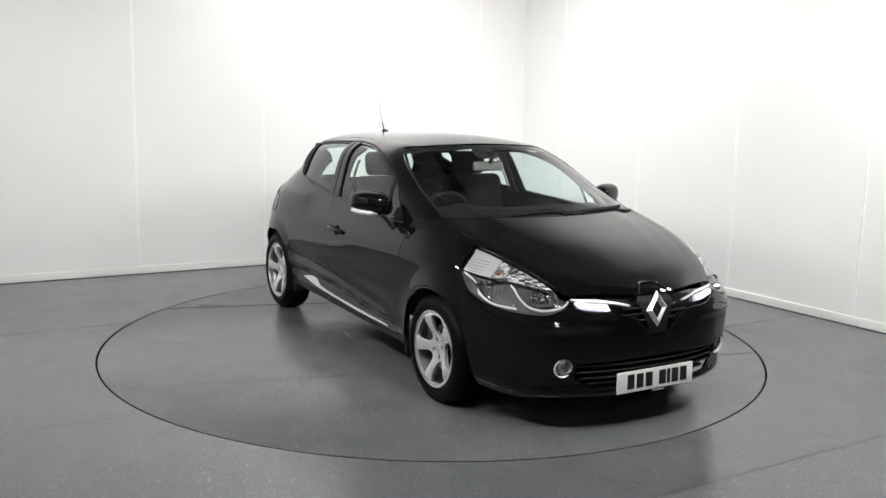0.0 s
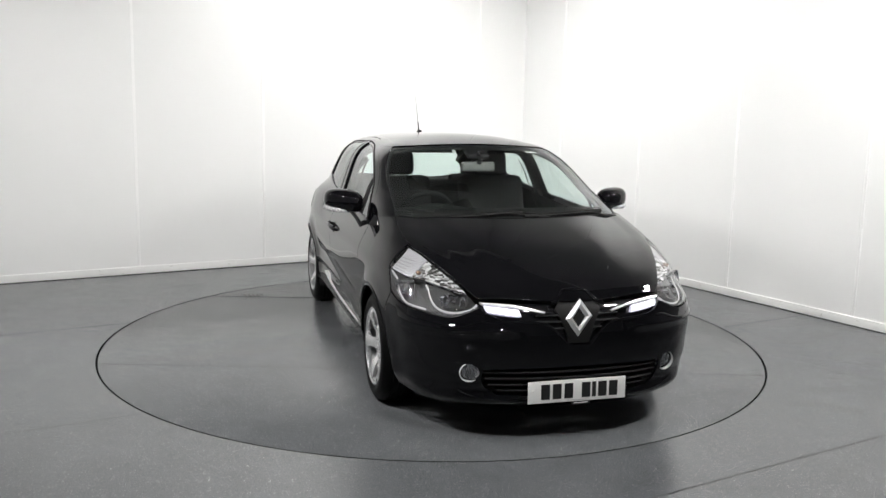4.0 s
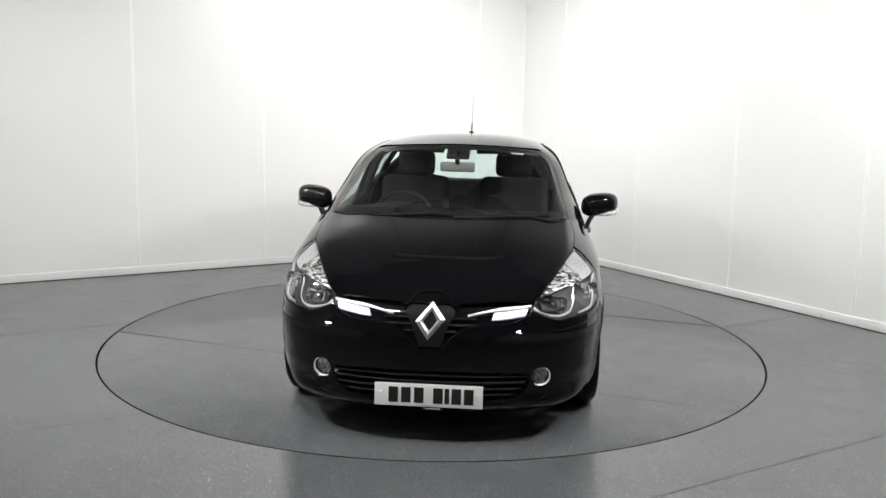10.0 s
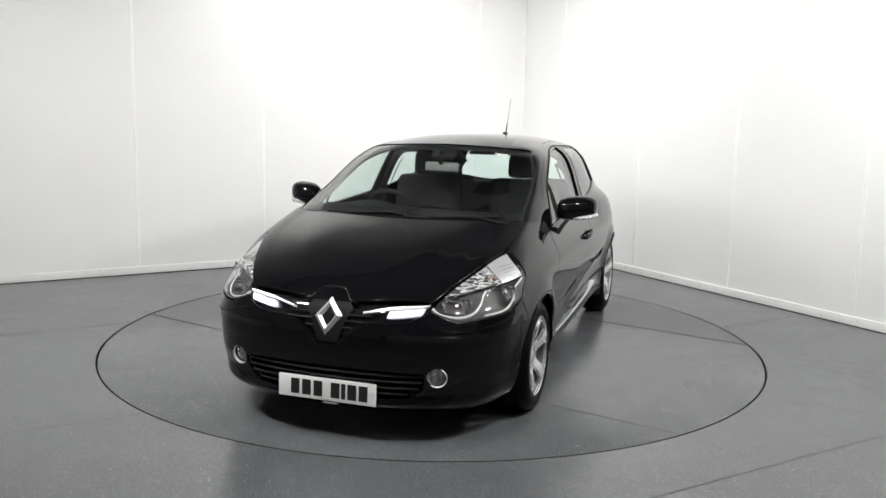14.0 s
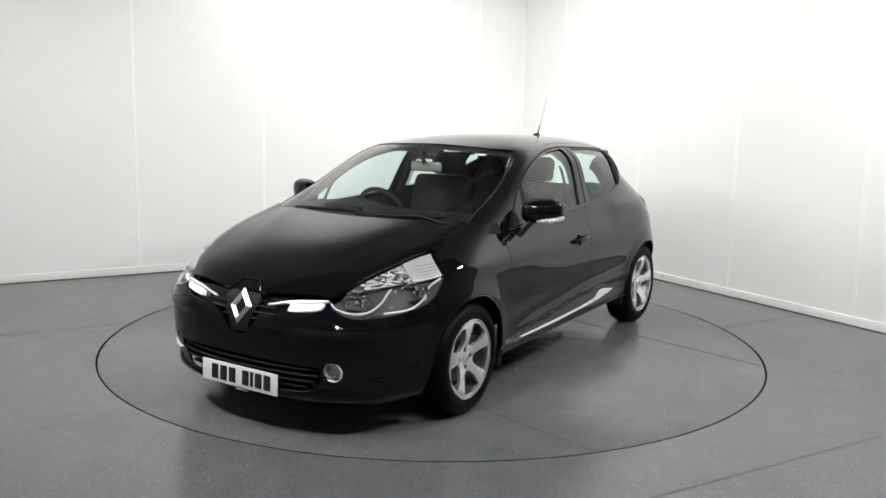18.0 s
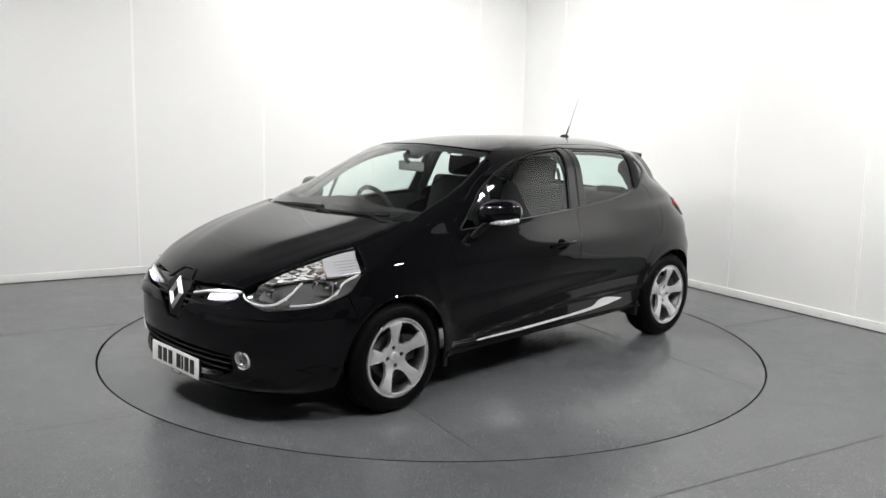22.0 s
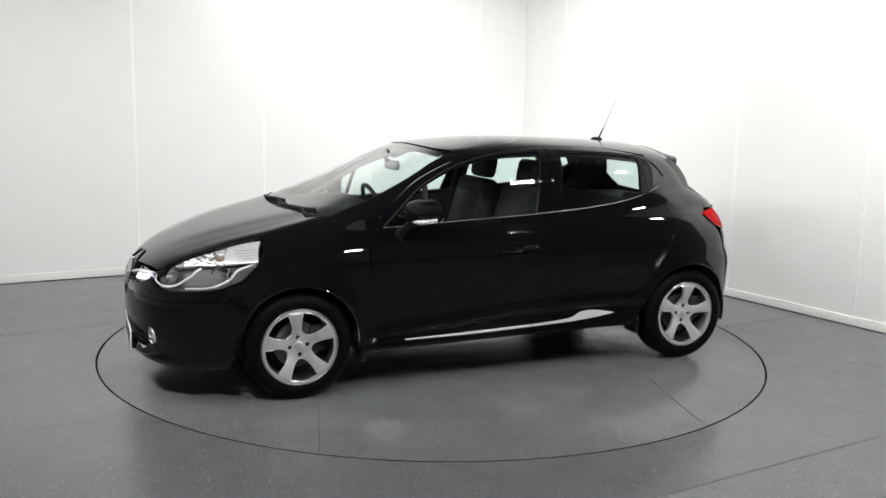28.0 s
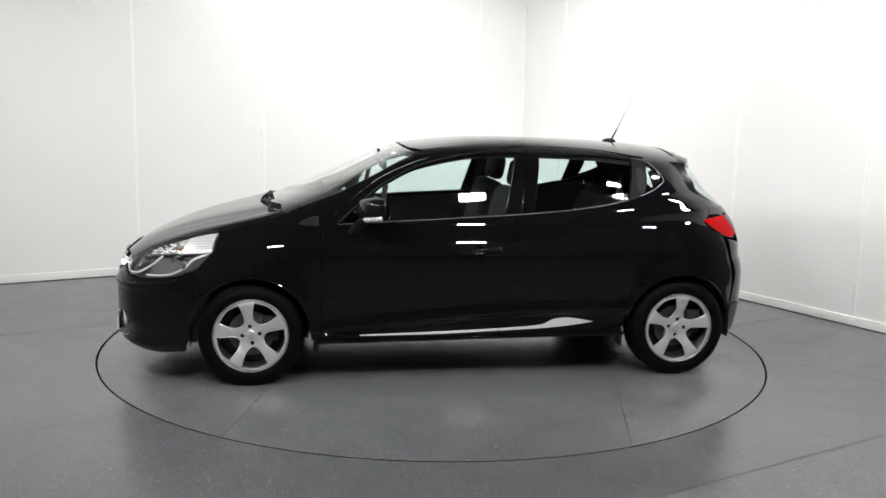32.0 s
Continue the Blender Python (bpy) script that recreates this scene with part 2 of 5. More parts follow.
def lamp(place, aim, width, sort):
    """A flat floodlight on a bracket, aimed into the room."""
    root = new("floodlight")
    root.matrix_world = look(place, aim)
    tagged(root, "flat rectangular studio floodlight hung from the ceiling, switched on", "floodlight", "studio floodlights")
    h = 0.08 if width < 0.5 else 0.12
    part("diffuser", box((0, 0, -0.012), (width, h, 0.008)), M_LAMPS[sort], root)
    # the corner strip's body takes the ceiling tone to vanish in bonnet reflections
    part("body", box((0, 0, 0.022), (width + 0.04, h + 0.04, 0.056), bevel=0.006), M_LAMP_FRAME if width < 0.5 else M_CEIL, root)
    if width < 0.5:
        # visor added to dim the upper walls
        part("visor", box((0, h / 2 + 0.006, -0.052), (width + 0.04, 0.004, 0.072), bevel=0.001), M_SEAM, root)
    else:
        # added corner strip: visor trims the wall top, lip and caps hide its glow
        part("visor", box((0, h / 2 + 0.006, -0.10), (width + 0.06, 0.006, 0.20), bevel=0.001), M_SEAM, root)
        part("lower_lip", box((0, -h / 2 - 0.006, -0.05), (width + 0.06, 0.006, 0.10), bevel=0.001), M_SEAM, root)
        for side in (-1, 1):
            part("end_cap", box((side * (width / 2 + 0.033), 0, -0.09), (0.006, h + 0.03, 0.22), bevel=0.001), M_SEAM, root)
        part("lip_cover", box((0, -h / 2 - 0.013, -0.05), (width + 0.07, 0.005, 0.112), bevel=0.001), M_CEIL, root)
    up = root.matrix_world.inverted() @ Vector((place[0], place[1], CEILING + 0.01))
    part("bracket", tube([(0, 0, 0.04), up], 0.012 if width < 0.5 else 0.006, 8), M_LAMP_FRAME, root)
    return root
# ---------------------------------------------------------------- the car's form
# x forward from the middle of the wheelbase, y to the car's left, z up.
def keyed(*pairs):
    """A smooth monotone curve through (at, value) pairs."""
    xs, ys = np.array([p[0] for p in pairs], float), np.array([p[1] for p in pairs], float)
    h, d = np.diff(xs), np.diff(ys) / np.diff(xs)
    m = np.zeros(len(xs))
    for k in range(1, len(xs) - 1):
        if d[k - 1] * d[k] > 0:
            w1, w2 = 2 * h[k] + h[k - 1], h[k] + 2 * h[k - 1]
            m[k] = (w1 + w2) / (w1 / d[k - 1] + w2 / d[k])
    m[0], m[-1] = d[0], d[-1]

    def at(v):
        v = np.clip(np.asarray(v, float), xs[0], xs[-1])
        k = np.clip(np.searchsorted(xs, v) - 1, 0, len(xs) - 2)
        t = (v - xs[k]) / h[k]
        return ((1 + 2 * t) * (1 - t) ** 2 * ys[k] + t * (1 - t) ** 2 * h[k] * m[k] + t * t * (3 - 2 * t) * ys[k + 1] + t * t * (t - 1) * h[k] * m[k + 1])
    return at


NOSE = keyed((0.12, 2.03), (0.20, 2.10), (0.28, 2.135), (0.40, 2.148), (0.52, 2.145), (0.60, 2.135), (0.66, 2.115), (0.71, 2.07), (0.77, 1.985), (0.83, 1.86), (0.89, 1.70), (0.95, 1.485), (1.0, 1.275), (1.03, 1.15), (1.06, 1.00))
TAIL = keyed((0.12, 1.84), (0.25, 1.89), (0.45, 1.918), (0.60, 1.915), (0.75, 1.89), (0.88, 1.85), (0.97, 1.802), (1.08, 1.73), (1.2, 1.652), (1.3, 1.585), (1.38, 1.5), (1.46, 1.4))
SCREEN = keyed((0.92, 1.40), (1.0, 1.235), (1.1, 1.02), (1.2, 0.795), (1.3, 0.57), (1.38, 0.38), (1.44, 0.22))
FLANK = keyed((0.12, 0.74), (0.18, 0.80), (0.28, 0.838), (0.42, 0.846), (0.56, 0.860), (0.70, 0.869), (0.76, 0.8715), (0.78, 0.870), (0.80, 0.8655), (0.82, 0.858), (0.86, 0.840), (0.90, 0.821), (0.95, 0.798))
CROWN = keyed((-1.9, 1.25), (-1.65, 1.325), (-1.45, 1.365), (-1.1, 1.408), (-0.7, 1.424), (-0.25, 1.431), (0.1, 1.424), (0.4, 1.415), (0.8, 1.40), (1.5, 1.40))
PF = keyed((0.2, 10.0), (0.5, 10.5), (0.6, 10.0), (0.70, 8.0), (0.85, 6.4), (1.0, 7.2))
PR = keyed((0.2, 10.5), (0.6, 10.5), (0.8, 7.4), (0.95, 5.6), (1.1, 4.9), (1.25, 4.6), (1.4, 4.4))
def Q(z):
    """How square the plan is across, by height."""
    return 2.2 + 1.4 * np.clip((np.asarray(z, float) - 0.72) / 0.2, 0, 1) * np.clip((1.12 - np.asarray(z, float)) / 0.1, 0, 1)

MID = -0.3          # where the cabin's plan is widest
WHEEL_X, WHEEL_R = 1.2945, 0.302
ARCH_R = 0.345


DOOR_LINE = keyed((-1.1, 0.408), (-0.8, 0.405), (-0.4, 0.400), (-0.15, 0.392), (0.2, 0.362), (0.5, 0.336), (0.72, 0.314), (1.0, 0.285))


def half_width(x, z):
    """The flank's half width, before the plan rounds off to nose and tail."""
    x, z = np.broadcast_arrays(np.asarray(x, float), np.asarray(z, float))
    zeta = np.clip((z - 0.95) / (CROWN(x) - 0.95), 0, 0.99999)
    w = np.where(z < 0.95, FLANK(z), 0.798 * (1 - 0.22 * zeta) * np.sqrt(1 - zeta ** 9))
    for cx in (WHEEL_X, -WHEEL_X):                       # flared wheel arches
        r = np.hypot(x - cx, z - 0.30)
        w = w + 0.016 * np.exp(-((r - ARCH_R) / 0.06) ** 2) * (z < 0.95)
    span = 1 / (1 + np.exp(-(x + 0.95) / 0.08)) / (1 + np.exp((x - 0.86) / 0.08))
    line = DOOR_LINE(x)                                                                              # crease over a set-in foot of the doors
    w = w - 0.034 * np.clip((z - 0.235) / np.maximum(line - 0.235, 0.02), 0, 1) / (1 + np.exp((z - line) / 0.005)) * span
    w = w - 0.020 * np.exp(-((z - line - 0.10) / 0.075) ** 2) * span * (z > 0.3)
    w = w + 0.022 * np.exp(-((x + 1.25) / 0.38) ** 2) * np.exp(-((z - 0.90) / 0.10) ** 2)          # rear haunch
    ridge = 0.940 + 0.02 * np.clip(-x - 0.7, 0, 1)
    w = w + 0.018 * np.exp(-((z - ridge) / np.where(z > ridge, 0.030, 0.09)) ** 2) / (1 + np.exp((x + 0.68) / 0.045)) / (1 + np.exp(-(x + 1.42) / 0.04))   # shoulder over the rear wheel
    w = w - 0.015 * np.exp(-((z - 1.02) / 0.05) ** 2) * np.exp(-((x + 1.25) / 0.4) ** 2)
    return w


def flank_y(x, z, cabin=False):
    """y of the left flank at (x, z)."""
    x, z = np.broadcast_arrays(np.asarray(x, float), np.asarray(z, float))
    if cabin:
        front = (np.clip(x - MID, 0, None) / (SCREEN(z) - MID)) ** 9.0
    else:
        front = (np.clip(x, 0, None) / NOSE(z)) ** PF(z)
    e = front + (np.clip(-x, 0, None) / TAIL(z)) ** PR(z)
    return half_width(x, z) * np.clip(1 - e, 0, 1) ** (1 / Q(z))


def nose_x(y, z, cabin=False):
    """x of the front at (y, z)."""
    x = np.full(np.shape(np.asarray(y, float) + np.asarray(z, float)), 1.2 if not cabin else 0.4)
    for _ in range(6):
        s = np.clip(1 - np.clip(np.abs(y) / half_width(x, z), 0, 1) ** Q(z), 0, 1)
        x = MID + (SCREEN(z) - MID) * s ** (1 / 9.0) if cabin else NOSE(z) * s ** (1 / PF(z))
    return x


def tail_x(y, z):
    x = np.full(np.shape(np.asarray(y, float) + np.asarray(z, float)), -1.6)
    for _ in range(6):
        s = np.clip(1 - np.clip(np.abs(y) / half_width(x, z), 0, 1) ** Q(z), 0, 1)
        x = -TAIL(z) * s ** (1 / PR(z))
    return x


def form(x, y, z, cabin=False):
    """Below 1 inside the body, above 1 outside."""
    if cabin:
        front = (np.clip(x - MID, 0, None) / (SCREEN(z) - MID)) ** 9.0
    else:
        front = (np.clip(x, 0, None) / NOSE(z)) ** PF(z)
    return front + (np.clip(-x, 0, None) / TAIL(z)) ** PR(z) + (np.abs(y) / np.maximum(half_width(x, z), 1e-4)) ** Q(z)


def top_z(x, y, cabin=False):
    """z of the upper side at (x, y)."""
    x, y = np.broadcast_arrays(np.asarray(x, float), np.asarray(y, float))
    lo, hi = np.full(x.shape, 0.66), np.where(cabin, CROWN(x), 1.058) * np.ones(x.shape)
    for _ in range(34):
        mid = (lo + hi) / 2
        inside = form(x, y, mid, cabin) < 1
        lo, hi = np.where(inside, mid, lo), np.where(inside, hi, mid)
    return (lo + hi) / 2


# ---------------------------------------------------------------- panels laid on the form
from mathutils.geometry import delaunay_2d_cdt


def spline(points, n=8, closed=True):
    """A smooth line through points (a, b); a third item marks a sharp corner."""
    p = [np.array(q[:2], float) for q in points]
    sharp = [len(q) > 2 for q in points]
    out, N = [], len(p)
    for i in range(N if closed else N - 1):
        a, b = p[i], p[(i + 1) % N]
        ta = (b - p[i - 1]) / 2 if (closed or i > 0) and not sharp[i] else (b - a)
        tb = (p[(i + 2) % N] - a) / 2 if (closed or i + 2 < N) and not sharp[(i + 1) % N] else (b - a)
        L = np.linalg.norm(b - a)
        ta, tb = ta * min(1, 1.5 * L / max(np.linalg.norm(ta), 1e-9)), tb * min(1, 1.5 * L / max(np.linalg.norm(tb), 1e-9))
        for k in range(n):
            t = k / n
            out.append((2 * t ** 3 - 3 * t * t + 1) * a + (t ** 3 - 2 * t * t + t) * ta + (3 * t * t - 2 * t ** 3) * b + (t ** 3 - t * t) * tb)
    if not closed:
        out.append(p[-1])
    return np.array(out)


def resample(loop, step):
    """Even points along a closed loop; corners stay."""
    out = []
    for a, b in zip(loop, np.roll(loop, -1, 0)):
        n = max(1, int(math.ceil(np.linalg.norm(b - a) / step)))
        out += [a + (b - a) * k / n for k in range(n)]
    return np.array(out)


def inside(pts, loop):
    x, y = pts[:, 0], pts[:, 1]
    hit = np.zeros(len(pts), bool)
    for (x0, y0), (x1, y1) in zip(loop, np.roll(loop, -1, 0)):
        if y0 != y1:
            hit ^= ((y0 > y) != (y1 > y)) & (x < (x1 - x0) * (y - y0) / (y1 - y0) + x0)
    return hit


def far_from(pts, loop, d):
    ok = np.ones(len(pts), bool)
    for a, b in zip(loop, np.roll(loop, -1, 0)):
        ab = b - a
        t = np.clip(((pts - a) @ ab) / max(ab @ ab, 1e-12), 0, 1)
        ok &= np.linalg.norm(pts - a - t[:, None] * ab, axis=1) > d
    return ok


def fill(outline, holes=(), step=0.025):
    """Triangles that fill an outline with holes, on an even grid."""
    loops = [resample(np.array(l, float), step) for l in (outline, *holes)]
    lo, hi = loops[0].min(0), loops[0].max(0)
    gx, gy = np.arange(lo[0] + step / 2, hi[0], step), np.arange(lo[1] + step / 2, hi[1], step * 0.87)
    grid = np.array([(x + (step / 2 if j % 2 else 0), y) for j, y in enumerate(gy) for x in gx]).reshape(-1, 2)
    if len(grid):
        keep = inside(grid, loops[0]) & far_from(grid, loops[0], step * 0.45)
        for l in loops[1:]:
            keep &= ~inside(grid, l) & far_from(grid, l, step * 0.45)
        grid = grid[keep]
    pts, edges = [], []
    for l in loops:
        k = len(pts)
        pts += list(l)
        edges += [(k + i, k + (i + 1) % len(l)) for i in range(len(l))]
    pts += list(grid)
    v, _, f, *_ = delaunay_2d_cdt([Vector(p) for p in pts], edges, [], 0, 1e-6)
    v = np.array([tuple(p) for p in v])
    f = np.array([tuple(t) for t in f if len(t) == 3])
    c = v[f].mean(1)
    keep = inside(c, loops[0])
    for l in loops[1:]:
        keep &= ~inside(c, l)
    f = f[keep]
    a = v[f[:, 1]] - v[f[:, 0]]
    b = v[f[:, 2]] - v[f[:, 0]]
    turn = a[:, 0] * b[:, 1] - a[:, 1] * b[:, 0]
    f = f[np.abs(turn) > 1e-10]
    f[turn[np.abs(turn) > 1e-10] < 0] = f[turn[np.abs(turn) > 1e-10] < 0][:, ::-1]
    return v, f


def mesh_with_normals(name, verts, faces, normals):
    """A smooth mesh whose corner normals are given face by face."""
    me = bpy.data.meshes.new(name)
    me.from_pydata([tuple(v) for v in verts], [], [tuple(int(i) for i in f) for f in faces])
    me.shade_smooth()
    me.normals_split_custom_set([tuple(n) for n in normals])
    return me


def sheet(name, v, f, fn, lift=0.0, rim=0.012, sign=1):
    """Lays a filled outline on the surface fn, lifted off it, with edges turned in by rim."""
    e = 1e-3
    P = fn(v)
    n = np.cross(fn(v + [e, 0]) - P, fn(v + [0, e]) - P)
    n /= np.maximum(np.linalg.norm(n, axis=1), 1e-12)[:, None]
    heart = np.stack([np.clip(P[:, 0], -1.1, 1.1) * 0.9, 0 * P[:, 0], np.full(len(P), 0.55)], 1)
    flip = ((P - heart) * n).sum(1).mean() < 0
    if flip:
        n, f = -n, f[:, ::-1]
    P = P + n * lift
    faces, norms = [tuple(t) for t in f], [n[i] for t in f for i in t]
    verts = list(P)
    if rim:
        count = {}
        for t in f:
            for a, b in ((t[0], t[1]), (t[1], t[2]), (t[2], t[0])):
                count[(int(a), int(b))] = 1
        edge = [k for k in count if (k[1], k[0]) not in count]
        out = {}
        for a, b in edge:
            d = P[b] - P[a]
            s = np.cross(d, n[a] + n[b])
            s /= max(np.linalg.norm(s), 1e-12)
            for k in (a, b):
                out[k] = out.get(k, 0) + s
        ring = {}
        for k, s in out.items():
            s = s / max(np.linalg.norm(s), 1e-12)
            r = min(0.0016, abs(rim) / 3)
            ring[k] = (len(verts), len(verts) + 1, s)
            verts.append(P[k] + s * r - n[k] * r)
            verts.append(P[k] + s * r - n[k] * rim)
        for a, b in edge:
            (a1, a2, sa), (b1, b2, sb) = ring[a], ring[b]
            faces.append((b, a, a1, b1))
            norms += [n[b], n[a], sa, sb]
            faces.append((b1, a1, a2, b2))
            norms += [sb, sa, sa, sb]
    V, Nn = np.array(verts), np.array(norms)
    if sign < 0:
        V = V * [1, -1, 1]
        rev, k = [], 0
        for t in faces:
            rev += [Nn[k + i] * [1, -1, 1] for i in range(len(t) - 1, -1, -1)]
            k += len(t)
        faces, Nn = [t[::-1] for t in faces], np.array(rev)
    return mesh_with_normals(name, V, faces, Nn)


# surfaces: the flank by (x, z), the cabin's flank, the wrap round the nose by (arc, z), the upper side by (x, y)
def on_flank(v):
    return np.stack([v[:, 0], flank_y(v[:, 0], v[:, 1]), v[:, 1]], 1)


def on_cabin(v):
    return np.stack([v[:, 0], flank_y(v[:, 0], v[:, 1], True), v[:, 1]], 1)


def on_pane(v):
    """The front side window, flatter than the body round it."""
    P = on_cabin(v)
    P[:, 1] += 0.55 * (flank_y(np.minimum(v[:, 0], 0.30), v[:, 1], True) - P[:, 1])
    return P


def on_screen(v):
    return np.stack([nose_x(v[:, 0], v[:, 1], True), v[:, 0], v[:, 1]], 1)


CREASE = keyed((1.05, 0.545), (1.30, 0.485), (1.50, 0.43), (1.75, 0.34), (2.0, 0.22))


def ease(k):
    k = np.clip(k, 0, 1)
    return k * k * (3 - 2 * k)


def on_bonnet(v):
    """The bonnet, its middle raised between two soft creases that draw together towards the badge."""
    x, y = v[:, 0], np.abs(v[:, 1])
    line = CREASE(x)
    u = (y - line) / 0.055
    fade = ease((2.03 - x) / 0.35) * ease((BONNET_SIDE(x) - 0.01 - y) / 0.11)
    return np.stack([x, v[:, 1], top_z(x, v[:, 1]) - 0.009 * fade / (1 + np.exp(-2.2 * u))], 1)


def on_roof(v):
    """The roof; its front part runs down to the screen's header in one flat sweep."""
    x, y = v[:, 0], v[:, 1]
    z = top_z(x, y, True)
    a = np.abs(y)
    zh = np.interp(a, (0.0, 0.2, 0.40, 0.528), (1.382, 1.377, 1.366, 1.354))
    xh = nose_x(np.minimum(a, 0.528), zh, True)
    x0 = -0.10
    t = np.clip((x - x0) / (xh - x0), 0, 1.05)
    z0 = top_z(np.full(len(x), x0), y, True)
    L = xh - x0
    flat = (2 * t ** 3 - 3 * t * t + 1) * z0 + (t ** 3 - 2 * t * t + t) * L * -0.03 + (3 * t * t - 2 * t ** 3) * zh + (t ** 3 - t * t) * L * -0.15
    k = np.clip((0.53 - a) / 0.09, 0, 1)
    k = np.where(x > x0, k * k * (3 - 2 * k), 0)
    return np.stack([x, y, z * (1 - k) + flat * k], 1)


_t = np.linspace(0, math.pi / 2, 1200)
_x = NOSE(0.6) * np.cos(_t) ** (2 / PF(0.6))
_arc = np.concatenate([[0], np.cumsum(np.hypot(np.diff(_x), np.diff(0.86 * np.sin(_t) ** (2 / Q(0.6)))))])
_xb = TAIL(0.6) * np.cos(_t) ** (2 / PR(0.6))
_arcb = np.concatenate([[0], np.cumsum(np.hypot(np.diff(_xb), np.diff(0.86 * np.sin(_t) ** (2 / Q(0.6)))))])


def on_nose(v):
    """(arc, z): arc runs from the middle of the nose round to the left flank, negative to the right."""
    t = np.interp(np.abs(v[:, 0]), _arc, _t)
    x = NOSE(v[:, 1]) * np.cos(t) ** (2 / PF(v[:, 1]))
    return np.stack([x, np.sign(v[:, 0]) * half_width(x, v[:, 1]) * np.sin(t) ** (2 / Q(v[:, 1])), v[:, 1]], 1)


def on_tail(v):
    t = np.interp(np.abs(v[:, 0]), _arcb, _t)
    x = -TAIL(v[:, 1]) * np.cos(t) ** (2 / PR(v[:, 1]))
    return np.stack([x, np.sign(v[:, 0]) * half_width(x, v[:, 1]) * np.sin(t) ** (2 / Q(v[:, 1])), v[:, 1]], 1)


def arc_x(x, z, rear=False):
    length, p, a, t = (TAIL(z), PR(z), _arcb, _t) if rear else (NOSE(z), PF(z), _arc, _t)
    return float(np.interp(math.acos(min(1, (abs(x) / float(length)) ** (float(p) / 2))), t, a))


def arc_y(y, z, rear=False):
    x = tail_x(abs(y), z) if rear else nose_x(abs(y), z)
    w = half_width(x, z)
    s = float(np.interp(math.asin(min(1, (abs(y) / float(w)) ** (float(Q(z)) / 2))), _t, _arcb if rear else _arc))
    return s if y >= 0 else -s


def arcs(points, rear=False):
    """Outline points ('x' or 'y', value, z[, sharp]) as (arc, z)."""
    return [((arc_x if p[0] == "x" else arc_y)(p[1], p[2], rear), p[2], *p[3:]) for p in points]


def arch(cx, z, r, a0, a1, n=18):
    return [(cx + r * math.cos(radians(a)), z + r * math.sin(radians(a))) for a in np.linspace(a0, a1, n)]


def dense(points, n=8):
    return spline(points, n)


# ---------------------------------------------------------------- car materials
def paint_material():
    m, tree, b = material("black_paint")
    put(b, Base_Color=(0.0030, 0.0030, 0.0037), Roughness=0.4, IOR=1.45, Specular_IOR_Level=0.0, Coat_Weight=1.0, Coat_Roughness=0.015, Coat_IOR=1.47)
    N, L = tree.nodes.new, tree.links.new
    co, n = N("ShaderNodeTexCoord"), N("ShaderNodeTexNoise")
    put(n, Scale=260.0, Detail=2.0)
    L(co.outputs["Object"], n.inputs["Vector"])
    bump = N("ShaderNodeBump")
    put(bump, Strength=0.012, Distance=0.001)
    L(n.outputs[0], bump.inputs["Height"])
    L(bump.outputs[0], b.inputs["Coat Normal"])
    return m


M_PAINT = paint_material()
M_TRIM = plain("black_plastic", (0.010, 0.010, 0.011), 0.5, bump=0.05, scale=200, vary=0.2, ior=1.3)
M_GLOSSTRIM = plain("gloss_black_trim", (0.006, 0.006, 0.007), 0.08, coat=0.6)
M_RUBBER = plain("tyre_rubber", (0.0035, 0.0035, 0.0037), 0.45, bump=0.12, scale=120, vary=0.2, ior=1.15)
M_ALLOY = plain("silver_alloy", (0.80, 0.80, 0.815), 0.27, 0.66, coat=0.3)
M_ALLOY_DARK = plain("alloy_barrel", (0.20, 0.20, 0.205), 0.3, 0.9, vary=0.15, scale=30)
M_DISC = plain("brake_steel", (0.14, 0.135, 0.13), 0.35, 0.9, vary=0.3, scale=60)
M_SILVER = plain("satin_silver", (0.62, 0.62, 0.63), 0.2, 0.9)
M_GLASS = glass("window_glass", (0.85, 0.95, 0.92))
M_SCREEN = glass("windscreen_glass", (0.90, 0.97, 0.95))
M_LENS = glass("clear_lens", (0.96, 0.97, 0.97), 1.45)
M_RED = plain("red_lens", (0.30, 0.0004, 0.0012), 0.25, ior=1.08)
M_UNDER = plain("underbody", (0.012, 0.012, 0.012), 0.8, bump=0.3, scale=30, vary=0.3)
M_CABIN = plain("cabin_plastic", (0.012, 0.013, 0.0125), 0.65, vary=0.05, scale=5, ior=1.25)
M_CLOTH = plain("seat_cloth", (0.007, 0.0075, 0.0073), 0.95, vary=0.03, scale=3)
M_LINING = plain("roof_lining", (0.13, 0.13, 0.128), 0.9, vary=0.05, scale=20)
M_PLATE = plain("plate_white", (0.82, 0.82, 0.80), 0.35)
M_INK = plain("plate_black", (0.01, 0.01, 0.01), 0.4)
M_DRL = glow("daylight_strip", (0.80, 0.78, 1.0), 0.6)
M_CELL = glow("daylight_cell", (0.9, 0.88, 1.0), 3.0)
M_BULB = plain("lamp_reflector", (0.72, 0.72, 0.73), 0.2, 0.85)
M_MIRROR = plain("mirror_glass", (0.85, 0.87, 0.88), 0.02, 1.0)


def skin(name, outline, fn, mat, parent, holes=(), step=0.025, lift=0.0, rim=0.012, sign=1, label="", n=8, raw=False):
    loop = np.array([p[:2] for p in outline], float) if raw else spline(outline, n)
    v, f = fill(loop, [np.array(h, float) for h in holes], step)
    return part(name, sheet(name, v, f, fn, lift, rim, sign), mat, parent, label)


